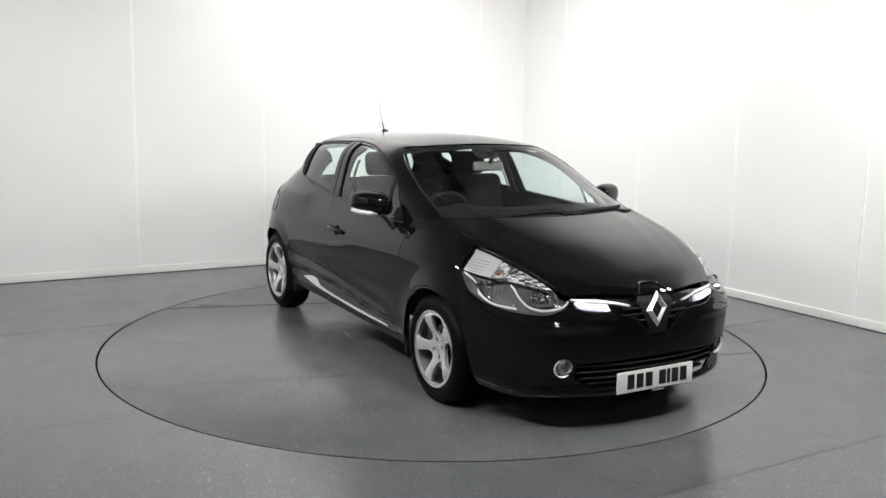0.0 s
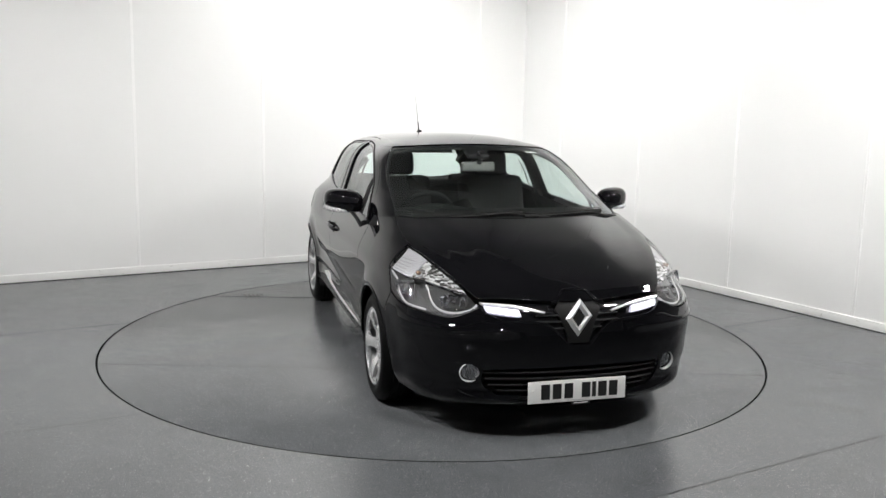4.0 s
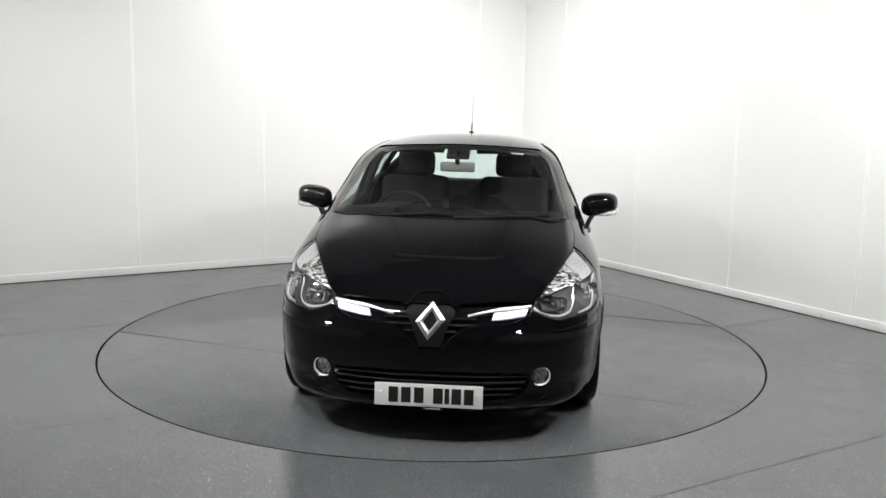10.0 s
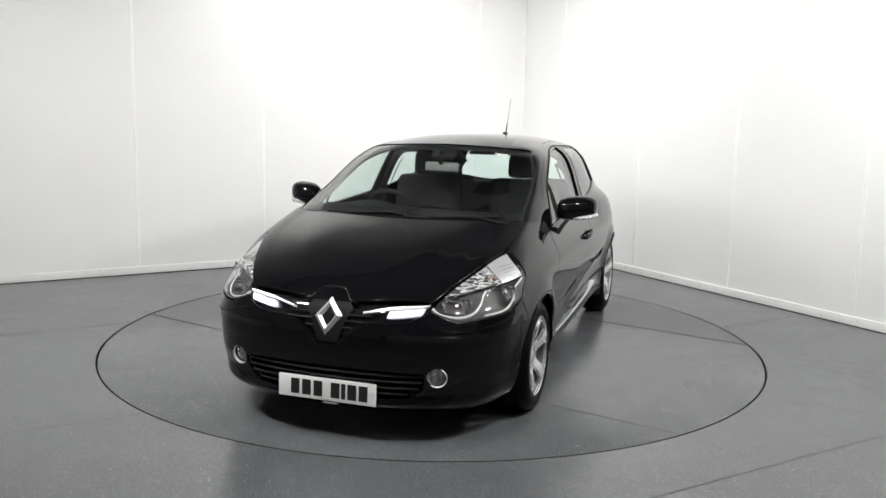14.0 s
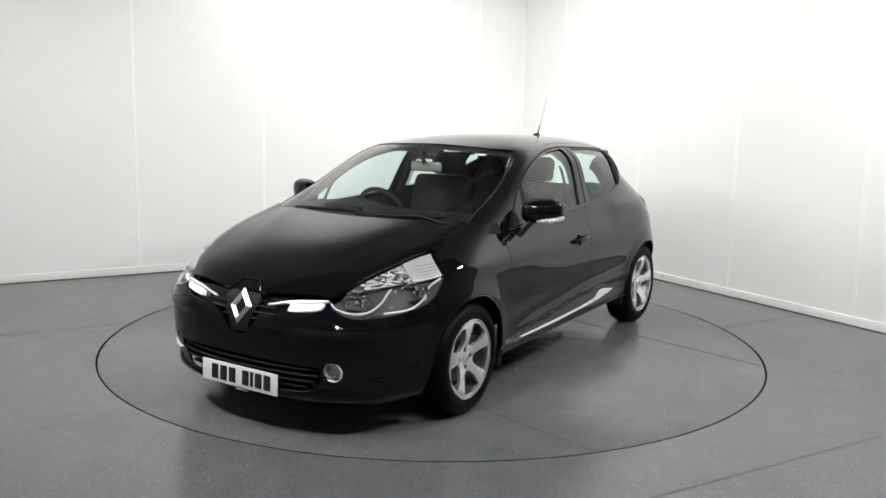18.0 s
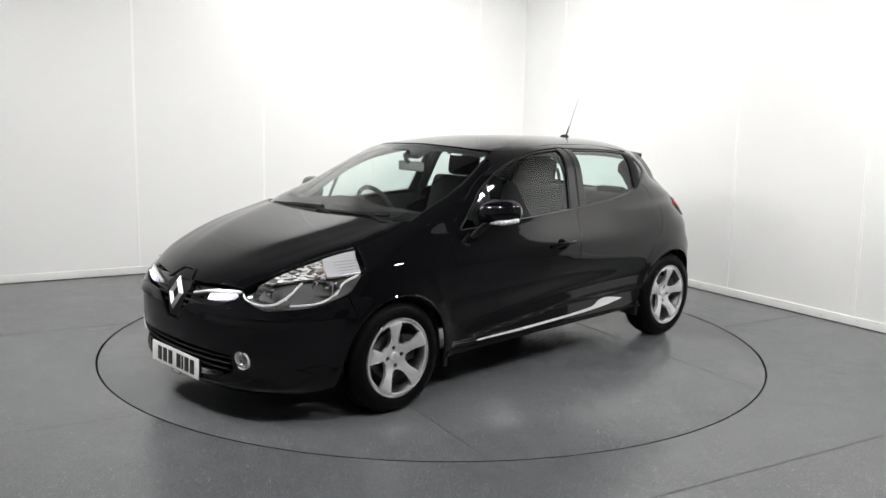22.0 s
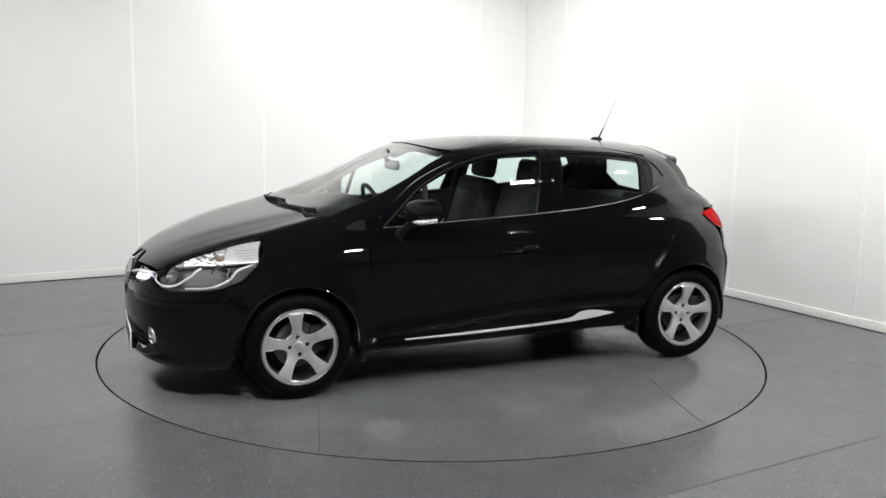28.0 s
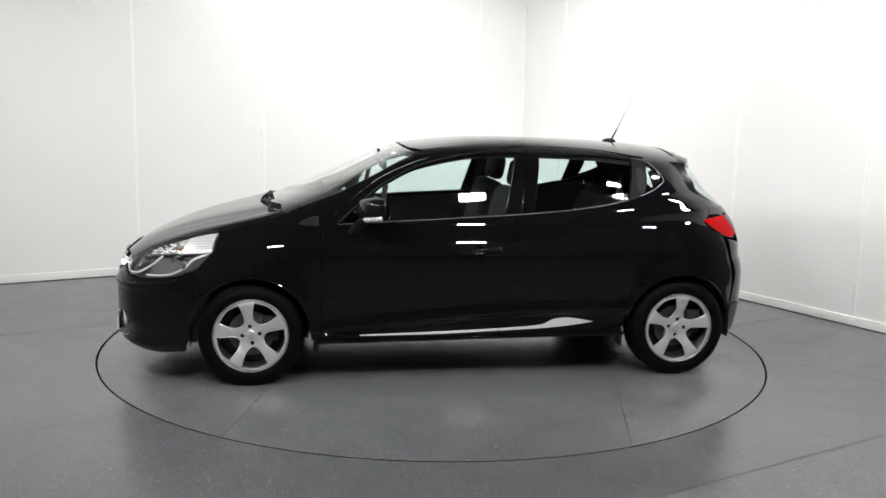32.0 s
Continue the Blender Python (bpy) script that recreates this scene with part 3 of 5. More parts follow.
# outlines on the flank (x, z)
DOOR_FRONT_TOP = [(0.872, 0.935, 1), (0.80, 1.003), (0.68, 1.105), (0.53, 1.208), (0.30, 1.305), (0.02, 1.366), (-0.355, 1.386, 1)]
B_GAP = [(-0.355, 1.386, 1), (-0.285, 1.02), (-0.255, 0.97), (-0.222, 0.80), (-0.176, 0.50), (-0.157, 0.275, 1)]
FRONT_WINDOW = [(0.785, 0.946, 1), (0.63, 1.077), (0.52, 1.163), (0.29, 1.272), (0.0, 1.336), (-0.284, 1.356, 1), (-0.188, 0.996, 1)]
REAR_WINDOW = [(-0.427, 1.351, 1), (-0.80, 1.338), (-1.022, 1.318, 1), (-0.966, 1.074, 1), (-0.70, 1.032), (-0.366, 1.006, 1)]
QUARTER_WINDOW = [(-1.128, 1.296, 1), (-1.178, 1.258), (-1.222, 1.196, 1), (-1.15, 1.157), (-1.082, 1.128, 1)]
REAR_DOOR_BACK = [(-0.942, 0.40), (-0.958, 0.50), (-0.99, 0.60), (-1.075, 0.705), (-1.135, 0.80), (-1.162, 0.89), (-1.165, 0.96), (-1.135, 1.085, 1)]


HANDLE_CUP = [(-0.022 + 0.042 * math.cos(t), 0.788 + 0.036 * math.sin(t)) for t in np.linspace(0, 2 * math.pi, 26, endpoint=False)]


def shift(points, dx, dz=0.0):
    return [(p[0] + dx, p[1] + dz, *p[2:]) for p in points]


# the bonnet's side edge in plan (x, y); wings and lamps meet it
BONNET_EDGE = spline([(1.105, 0.690), (1.25, 0.708), (1.455, 0.700), (1.56, 0.672), (1.76, 0.602), (1.93, 0.525), (1.998, 0.474)], 6, False)


BONNET_SIDE = keyed((1.0, 0.690), (1.105, 0.690), (1.25, 0.708), (1.455, 0.700), (1.56, 0.672), (1.76, 0.602), (1.93, 0.525), (1.998, 0.474), (2.1, 0.40))


def beside_bonnet(x, gap=0.004):
    """(y, z) just outside the bonnet's edge at x."""
    y = float(np.interp(x, BONNET_EDGE[:, 0], BONNET_EDGE[:, 1])) + gap
    return y, float(top_z(x, y))


def body(car):
    for s in (1, -1):
        # front wing
        skin("front_wing", [(0.901, 0.27, 1), *[(*p, 1) for p in arch(WHEEL_X, 0.30, ARCH_R, 185, 40)], (1.579, 0.60), (1.606, 0.667, 1), (1.535, 0.745), (1.488, 0.80), *[(x, beside_bonnet(x)[1], 1) for x in (1.463, 1.42, 1.36, 1.30, 1.24, 1.18, 1.106)], (1.06, 0.992), (1.0, 0.985), (0.90, 0.985, 1), (0.901, 0.80)],
             on_flank, M_PAINT, car, sign=s, n=5)
        # doors
        lower = [(0.896, 0.265, 1), (0.896, 0.60), (0.893, 0.80), (0.892, 0.93, 1)]
        front = skin("front_door", [*lower, *DOOR_FRONT_TOP, *B_GAP[1:]], on_flank_door, M_PAINT, car, holes=[dense(FRONT_WINDOW), HANDLE_CUP], sign=s)
        skin("window", FRONT_WINDOW, on_pane, M_GLASS, front, lift=-0.009, rim=0, sign=s, label="lightly tinted side window, closed").visible_shadow = False
        rear = skin("rear_door", [*shift(B_GAP, -0.005), (-0.55, 0.275), (-0.90, 0.285, 1), (-0.94, 0.36, 1), *REAR_DOOR_BACK, (-1.06, 1.108, 1), (-1.112, 1.318, 1), (-0.80, 1.372)],
                    on_flank_door, M_PAINT, car, holes=[dense(REAR_WINDOW)], sign=s)
        skin("window", REAR_WINDOW, on_cabin, M_GLASS, rear, lift=-0.006, rim=0, sign=s, label="lightly tinted side window, closed").visible_shadow = False
        # quarter panel with the small fixed window
        tail_edge = [(-1.30, 1.338), (-1.40, 1.318, 1), (-1.44, 1.27), (-1.50, 1.13), (-1.53, 1.02), (-1.515, 0.985), (-1.475, 0.955, 1), (-1.54, 0.89), (-1.60, 0.83, 1), (-1.64, 0.72), (-1.66, 0.55), (-1.64, 0.38, 1)]
        q = skin("quarter_panel", [*shift(REAR_DOOR_BACK, -0.005), (-1.066, 1.112, 1), (-1.118, 1.326, 1), (-1.20, 1.345), *tail_edge, *[(*p, 1) for p in arch(-WHEEL_X, 0.30, ARCH_R, 168, 12)]],
                 on_flank_door, M_PAINT, car, holes=[dense(QUARTER_WINDOW)], sign=s, n=5)
        skin("quarter_window", QUARTER_WINDOW, on_cabin, M_GLASS, q, lift=-0.005, rim=0, sign=s, label="small fixed rear quarter window").visible_shadow = False
        # sill
        skin("sill", [(0.905, 0.258, 1), (0.4, 0.262), (-0.5, 0.270), (-0.945, 0.279, 1), (-0.935, 0.262, 1), (0, 0.250), (0.93, 0.236, 1)], on_flank, M_PAINT, car, sign=s, rim=0.06)
        skin("pillar_foot", [(0.899, 0.932, 1), (0.899, 0.992, 1), (0.85, 1.0), (0.815, 0.99, 1), (0.866, 0.938, 1)], on_flank_door, M_PAINT, car, lift=-0.003, rim=0, sign=s, n=3, step=0.015)
    # bonnet
    half = [(2.085, 0.0), (2.083, 0.08, 1), (2.060, 0.235), *[(float(x), float(y), 1) for x, y in BONNET_EDGE[::-3]], (1.19, 0.56), (1.255, 0.30)]
    loop = half + [(1.275, 0.0)] + [(p[0], -p[1], *p[2:]) for p in half[:0:-1]]
    skin("bonnet", loop, on_bonnet, M_PAINT, car, step=0.022)
    rear = [(1.120, 0.675), (1.19, 0.56), (1.255, 0.30), (1.275, 0.0), (1.255, -0.30), (1.19, -0.56), (1.120, -0.675)]
    bead("bonnet_rear_edge", rear, on_bonnet, 0.007, M_PAINT, car, lift=-0.004, dens=8, n=10)
    # windscreen, roof
    side = [(0.688, 0.992, 1), (0.664, 1.10), (0.632, 1.22), (0.585, 1.304), (0.536, 1.346, 1), (0.40, 1.362), (0.2, 1.373)]
    loop = side + [(0.0, 1.378)] + [(-p[0], *p[1:]) for p in side[::-1]] + [(-0.4, 1.003), (0, 1.006), (0.4, 1.003)]
    skin("windscreen", loop, on_screen, M_SCREEN, car, lift=-0.003, rim=0, label="clear laminated windscreen").visible_shadow = False
    corner_y, corner_z = 0.528, 1.354
    k0 = math.asin((corner_y / float(half_width(nose_x(corner_y, corner_z, True), corner_z))) ** (float(Q(corner_z)) / 2))
    k1 = math.asin(min(1, (float(flank_y(0.03, corner_z, True)) / float(half_width(0.03, corner_z))) ** (float(Q(corner_z)) / 2)))
    shoulder = [(MID + (float(SCREEN(corner_z)) - MID) * math.cos(k0 + (k1 - k0) * t) ** (2 / 9.0), k0 + (k1 - k0) * t) for t in np.linspace(0.06, 1, 14)]
    shoulder = [(x, float(half_width(x, corner_z)) * math.sin(k) ** (2 / float(Q(corner_z)))) for x, k in shoulder]
    rail = shoulder + [(float(x), float(flank_y(x, z, True)) - 0.003) for x, z in spline([p[:2] for p in DOOR_FRONT_TOP[5:]] + [(-0.8, 1.374), (-1.12, 1.332), (-1.40, 1.32)], 6, False)[2:]]
    front_edge = [(float(nose_x(y, z, True)) - 0.004, y) for y, z in ((0.0, 1.382), (0.2, 1.377), (0.40, 1.366), (0.528, 1.354))]
    half = [(*p, 1) for p in front_edge[1:]] + [(*p, 1) for p in rail] + [(-1.43, 0.30)]
    loop = [(*front_edge[0], 1)] + half + [(-1.44, 0.0)] + [(p[0], -p[1], *p[2:]) for p in half[::-1]]
    skin("roof", loop, on_roof, M_PAINT, car, n=2)
    for s in (1, -1):
        pillar(car, s)


def on_flank_door(v):
    """The flank, taken over by the cabin's form above the waist."""
    low, high = flank_y(v[:, 0], np.minimum(v[:, 1], 1.05)), flank_y(v[:, 0], v[:, 1], True)
    k = np.clip((v[:, 1] - 0.90) / 0.08, 0, 1)
    k = np.where(v[:, 0] < 0, 1, k * k * (3 - 2 * k))
    return np.stack([v[:, 0], low * (1 - k) + high * k, v[:, 1]], 1)


def pillar(car, s):
    """The windscreen pillar, between the screen's edge and the door frame."""
    edge = spline([p[:2] for p in ((0.688, 0.992), (0.664, 1.10), (0.632, 1.22), (0.585, 1.304), (0.536, 1.346), (0.526, 1.354))], 10, False)
    frame_line = spline([(0.90, 0.96), (0.872, 0.98), *[p[:2] for p in DOOR_FRONT_TOP[1:6]]], 10, False)
    zs = np.linspace(0.975, 1.353, 40)
    rows, k = [], np.linspace(0, 1, 9)
    for z in zs:
        y0 = float(np.interp(z, edge[:, 1], edge[:, 0])) + 0.003
        x1 = float(np.interp(z, frame_line[:, 1], frame_line[:, 0])) + 0.004
        x0 = float(nose_x(y0, z, True))
        a0, a1 = y0 / float(half_width(x0, z)), float(flank_y(x1, z, True)) / float(half_width(x1, z))
        t0, t1 = math.asin(min(1, a0 ** (float(Q(z)) / 2))), math.asin(min(1, a1 ** (float(Q(z)) / 2)))
        t = t0 + (t1 - t0) * k
        x = MID + (float(SCREEN(z)) - MID) * np.cos(t) ** (2 / 9.0)
        x[-1] = x1
        rows.append(np.stack([x, half_width(x, z) * np.sin(t) ** (2 / Q(z)), np.full(len(t), z)], 1))
    bm = bmesh.new()
    V = [[bm.verts.new((p[0], s * p[1], p[2])) for p in row] for row in rows]
    for a, b in zip(V, V[1:]):
        for i in range(len(a) - 1):
            bm.faces.new((a[i], a[i + 1], b[i + 1], b[i]) if s > 0 else (a[i + 1], a[i], b[i], b[i + 1]))
    part("windscreen_pillar", bm, M_PAINT, car)


def surface(fn, a, b, lift=0.0):
    """A point on a surface and its outward normal."""
    v, e = np.array([[a, b]], float), 1e-3
    P = fn(v)[0]
    n = np.cross(fn(v + [e, 0])[0] - P, fn(v + [0, e])[0] - P)
    n /= np.linalg.norm(n)
    if n @ (P - np.array([min(max(P[0], -1.1), 1.1) * 0.9, 0, 0.55])) < 0:
        n = -n
    return Vector(P + n * lift), Vector(n)


def bead(name, line, fn, radius, mat, parent, lift=0.0, sign=1, label="", closed=False, flat=1.0, n=6, dens=6):
    """A thin strip that follows a line on a surface."""
    pts = [surface(fn, a, b, lift)[0] for a, b in spline(line, dens, closed)]
    return part(name, tube([(p.x, sign * p.y, p.z) for p in pts], radius, n, closed, flat=flat), mat, parent, label)


def mirror_bm(bm):
    """The same mesh on the car's other side."""
    for v in bm.verts:
        v.co.y = -v.co.y
    bmesh.ops.reverse_faces(bm, faces=bm.faces)
    return bm


def sided(bm, s):
    return bm if s > 0 else mirror_bm(bm)


LAMP = [("x", 1.474, beside_bonnet(1.474)[1] - 0.002, 1), *[("y", *beside_bonnet(x)) for x in (1.56, 1.68, 1.80, 1.90, 1.96)], ("y", 0.480, 0.690, 1), ("y", 0.520, 0.662), ("y", 0.610, 0.626), ("y", 0.70, 0.628), ("x", 1.74, 0.646), ("x", 1.61, 0.680), ("x", 1.543, 0.735), ("x", 1.505, 0.790)]


def headlight(car, s):
    root = new("headlight")
    root.parent = car
    root["label"] = "clear headlight with chrome trims and twin reflectors"
    out = arcs(LAMP)
    skin("housing", [(a, z) for a, z in spline(out, 6)], on_nose, M_HOUSING, root, lift=-0.050, rim=0, sign=s, raw=True, step=0.03)
    # reflecting upper band with the indicator
    band = arcs([("x", 1.480, beside_bonnet(1.48)[1] - 0.006, 1), ("y", *beside_bonnet(1.56, 0.010)), ("y", *beside_bonnet(1.645, 0.010), 1), ("x", 1.68, 0.773, 1), ("x", 1.60, 0.778), ("x", 1.512, 0.786, 1)])
    inner = arcs([("y", *beside_bonnet(1.65, 0.010), 1), ("y", *beside_bonnet(1.76, 0.010)), ("y", *beside_bonnet(1.86, 0.010)), ("y", *beside_bonnet(1.94, 0.010), 1), ("y", 0.575, 0.741), ("y", 0.66, 0.762), ("x", 1.685, 0.773, 1)])
    skin("indicator_crystal", inner, on_nose, M_CRYSTAL, root, lift=-0.020, rim=0.02, sign=s, label="faceted clear indicator with grey reflections", step=0.02)
    skin("indicator_reflector", band, on_nose, M_BAND, root, lift=-0.016, rim=0.02, sign=s, label="bright ribbed indicator reflector band", step=0.02)
    for k in range(9):
        z0 = 0.79 + 0.0065 * k
        line = arcs([("x", 1.50, z0 + 0.004), ("x", 1.56, z0), ("x", 1.62, z0 - 0.004)]) if k % 2 == 0 else None
        if line:
            bead("reflector_rib", line, on_nose, 0.0012, M_TRIMGREY, root, lift=-0.0148, sign=s)
    P, n = surface(on_nose, arc_x(1.70, 0.795), 0.795, -0.014)
    P.y *= s
    bm = bmesh.new()
    bmesh.ops.create_uvsphere(bm, u_segments=16, v_segments=10, radius=0.014, matrix=Matrix.Translation(P) @ Matrix.Diagonal((1.8, 1.0, 0.9, 1)))
    part("indicator_bulb", bm, M_AMBERGLASS, root, "faint amber indicator bulb")
    # two lobed reflectors with upright facets, each with a shielded bulb
    for (kind, val, z), r in ((("y", 0.590, 0.697), 0.054), (("x", 1.705, 0.720), 0.056)):
        a = (arc_y if kind == "y" else arc_x)(val, z)
        P, n = surface(on_nose, a, z, -0.014)
        d = (n + Vector((0.7, 0.0, -0.05))).normalized()
        P, d = Vector((P.x, s * P.y, P.z)), Vector((d.x, s * d.y, d.z))
        turn = Matrix.Translation(P) @ d.to_track_quat("X", "Z").to_matrix().to_4x4()
        bm = lathe([(-0.052, 0.004), (-0.050, r * 0.3), (-0.040, r * 0.62), (-0.024, r * 0.86), (-0.004, r * 1.06)], 48, "x")
        for v in bm.verts:
            w = math.hypot(v.co.y, v.co.z)
            v.co.x += 0.0045 * math.sin(v.co.y * 260) * min(1, w / 0.02)
            v.co.y *= 1.22
            v.co.z = max(min(v.co.z, 0.034), -0.040)
        bm.transform(turn)
        bowl = part("reflector_bowl", bm, M_FACET, root, "mirror-bright faceted reflector", smooth=False)
        bm = lathe([(-0.050, 0.0005), (-0.030, 0.010), (-0.016, 0.0105), (-0.010, 0.007), (-0.008, 0.0005)], 20, "x")
        bm.transform(turn)
        part("bulb_shield", bm, M_SILVER, bowl)
        bm = box((-0.020, 0.030, -0.004), (0.010, 0.006, 0.044), bevel=0.002)
        bm.transform(turn)
        part("reflector_fin", bm, M_SILVER, bowl)
    # dark bezel under the light guides
    skirt = arcs([("y", 0.500, 0.668, 1), ("y", 0.545, 0.648), ("y", 0.615, 0.633), ("y", 0.70, 0.634), ("x", 1.755, 0.645), ("x", 1.665, 0.680), ("x", 1.61, 0.728), ("x", 1.535, 0.765, 1), ("x", 1.520, 0.770), ("x", 1.548, 0.735), ("x", 1.614, 0.682), ("x", 1.74, 0.648), ("y", 0.70, 0.630), ("y", 0.610, 0.628), ("y", 0.525, 0.661)])
    skin("bezel", skirt, on_nose, M_BEZEL, root, lift=-0.008, rim=0.004, sign=s, step=0.015, label="dark grey lamp bezel", n=4)
    # chrome trims: a hook round each bowl
    hooks = ([("y", 0.492, 0.684), ("y", 0.535, 0.655), ("y", 0.615, 0.640), ("y", 0.672, 0.655), ("y", 0.690, 0.70), ("y", 0.695, 0.745)],
             [("y", 0.72, 0.640), ("x", 1.76, 0.650), ("x", 1.665, 0.690), ("x", 1.615, 0.738), ("x", 1.53, 0.772)])
    for hook in hooks:
        bead("chrome_hook", arcs(hook), on_nose, 0.004, M_LIGHTGUIDE, root, lift=-0.012, sign=s, label="pale light-guide trim", flat=1.6, n=8)
    lens = skin("lens", out, on_nose, M_LENS, root, lift=-0.001, rim=0.004, sign=s, label="clear plastic lens", step=0.022)
    lens.visible_shadow = False
    return root


def front_end(car):
    """Bumper, grilles, lamps, badge and plate."""
    top = [("y", 0.055, 0.487, 1), ("y", 0.118, 0.556), ("y", 0.168, 0.592), ("y", 0.386, 0.612), ("y", 0.458, 0.640), ("y", 0.484, 0.668, 1), ("y", 0.520, 0.650), ("y", 0.61, 0.617), ("y", 0.70, 0.618), ("x", 1.73, 0.638), ("x", 1.612, 0.670, 1)]
    side = [("x", 1.584, 0.60), ("x", 1.565, 0.522, 1), ("x", 1.603, 0.46, 1), ("x", 1.636, 0.36, 1), ("x", 1.655, 0.20, 1), ("y", 0.70, 0.175), ("y", 0.35, 0.165)]
    half = arcs(top + side)
    loop = half + [(0.0, 0.165)] + [(-p[0], *p[1:]) for p in half[::-1]]
    grille = arcs([("y", 0.478, 0.372, 1), ("y", 0.25, 0.381), ("y", 0.0, 0.384), ("y", -0.25, 0.381), ("y", -0.478, 0.372, 1), ("y", -0.468, 0.29), ("y", -0.40, 0.240, 1), ("y", 0.0, 0.226), ("y", 0.40, 0.240, 1), ("y", 0.468, 0.29)])
    fogs = [[(s * arc_y(0.530, 0.352) + 0.047 * math.cos(t), 0.352 + 0.047 * math.sin(t)) for t in np.linspace(0, 2 * math.pi, 28, endpoint=False)] for s in (1, -1)]
    skin("front_bumper", loop, on_bumper, M_PAINT, car, holes=[dense(grille), *fogs], n=5, step=0.02)
    # lower grille: dark backing and slats
    low = new("lower_grille")
    low.parent = car
    skin("backing", [(1.03 * a, z) for a, z in dense(grille)], on_nose, M_TRIM, low, lift=-0.07, rim=0, raw=True, step=0.05)
    for z, w in ((0.354, 0.472), (0.322, 0.462), (0.289, 0.445), (0.257, 0.40)):
        pts = [surface(on_nose, a, z, -0.014)[0] for a in np.linspace(-arc_y(w, z), arc_y(w, z), 41)]
        bm = bmesh.new()
        rows = [[bm.verts.new(p + Vector(o)) for o in ((0.004, 0, -0.005), (0.010, 0, 0.0005), (0.004, 0, 0.006), (-0.04, 0, 0.009), (-0.04, 0, -0.004))] for p in pts]
        for a, b in zip(rows, rows[1:]):
            for i in range(5):
                bm.faces.new((a[i], b[i], b[(i + 1) % 5], a[(i + 1) % 5]))
        bmesh.ops.recalc_face_normals(bm, faces=bm.faces)
        part("slat", bm, M_SLAT, low)
    # upper grille band round the badge
    up = new("upper_grille")
    up.parent = car
    edge = [("y", 0.482, 0.692), ("y", 0.35, 0.697), ("y", 0.24, 0.704), ("y", 0.11, 0.694), ("y", 0.062, 0.724), ("y", 0.0, 0.729)]
    foot = [("y", 0.06, 0.484), ("y", 0.12, 0.553), ("y", 0.168, 0.588), ("y", 0.386, 0.608), ("y", 0.46, 0.636)]
    half = arcs(foot + edge[:-1])
    loop = half + arcs([edge[-1]]) + [(-p[0], *p[1:]) for p in half[::-1]]
    skin("backing", [(p[0], p[1], 1) for p in loop], on_nose, M_GLOSSTRIM, up, lift=-0.028, rim=0, n=2)
    for z, w in ((0.605, 0.22), (0.572, 0.125), (0.637, 0.22)):
        for s in (1, -1):
            bead("slat", [(s * arc_y(y, z), z) for y in np.linspace(0.03, w, 6)], on_nose, 0.008, M_SLAT, up, lift=-0.018, flat=0.7)
    # gloss surround of the badge
    shield = arcs([("y", 0.0, 0.736), ("y", 0.062, 0.728, 1), ("y", 0.115, 0.672), ("y", 0.105, 0.640), ("y", 0.070, 0.560), ("y", 0.052, 0.498, 1)])
    loop = shield + [(-p[0], *p[1:]) for p in shield[:0:-1]]
    skin("badge_surround", loop, on_nose, M_WIPER, up, lift=-0.010, rim=0.02, step=0.02)
    # badge: an open diamond
    badge = new("badge")
    badge.parent = car
    badge["label"] = "chrome open diamond badge"
    bm = bmesh.new()
    # outer, ridge and inner rings
    ring = []
    for w, h, d in ((0.073, 0.093, 0.0), (0.050, 0.068, 0.016), (0.032, 0.047, 0.0)):
        ring.append([bm.verts.new((d, y, z)) for y, z in ((0.010 * w / 0.074, h), (w, 0.005 * h / 0.088), (-0.010 * w / 0.074, -h), (-w, -0.005 * h / 0.088))])
    for a, b in zip(ring, ring[1:]):
        for k in range(4):
            bm.faces.new((a[k], a[(k + 1) % 4], b[(k + 1) % 4], b[k]))
    bmesh.ops.recalc_face_normals(bm, faces=bm.faces)
    d = part("diamond", bm, M_BADGE, badge, smooth=False)
    d.matrix_local = Matrix.Translation((2.118, 0, 0.620)) @ Matrix.Rotation(radians(-13), 4, "Y")
    # daytime running lights and silver blades
    for s in (1, -1):
        drl = new("daytime_running_light")
        drl.parent = car
        out = arcs([("y", 0.462, 0.679, 1), ("y", 0.304, 0.664, 1), ("y", 0.294, 0.634, 1), ("y", 0.345, 0.637), ("y", 0.450, 0.652, 1)])
        skin("light_strip", out, on_nose, M_DRL, drl, lift=-0.004, rim=0.02, sign=s, label="white daytime running light, lit", n=4)
        for k in range(5):
            a = arc_y(0.315 + 0.031 * k, 0.655)
            P, n = surface(on_nose, a, 0.649 + 0.003 * k, -0.003)
            bm = bmesh.new()
            bmesh.ops.create_uvsphere(bm, u_segments=14, v_segments=8, radius=0.010, matrix=Matrix.Translation((P.x, s * P.y, P.z)) @ Matrix.Diagonal((0.5, 1.0, 1.1, 1)))
            part("light_cell", bm, M_CELL, drl)
        blade = arcs([("y", 0.478, 0.691, 1), ("y", 0.32, 0.681), ("y", 0.178, 0.653, 1), ("y", 0.180, 0.646, 1), ("y", 0.31, 0.672), ("y", 0.470, 0.684, 1)])
        skin("silver_blade", blade, on_nose, M_SATIN, drl, lift=0.003, rim=0.015, sign=s, label="bright silver blade", n=4)
        headlight(car, s)
        fog = new("fog_lamp")
        fog.parent = car
        P, n = surface(on_nose, arc_y(0.530, 0.352), 0.352, 0.0)
        d = (n + Vector((1.2, 0, 0))).normalized()
        m = Matrix.Translation((P.x - 0.013, s * P.y, P.z)) @ Vector((d.x, s * d.y, d.z)).to_track_quat("X", "Z").to_matrix().to_4x4()
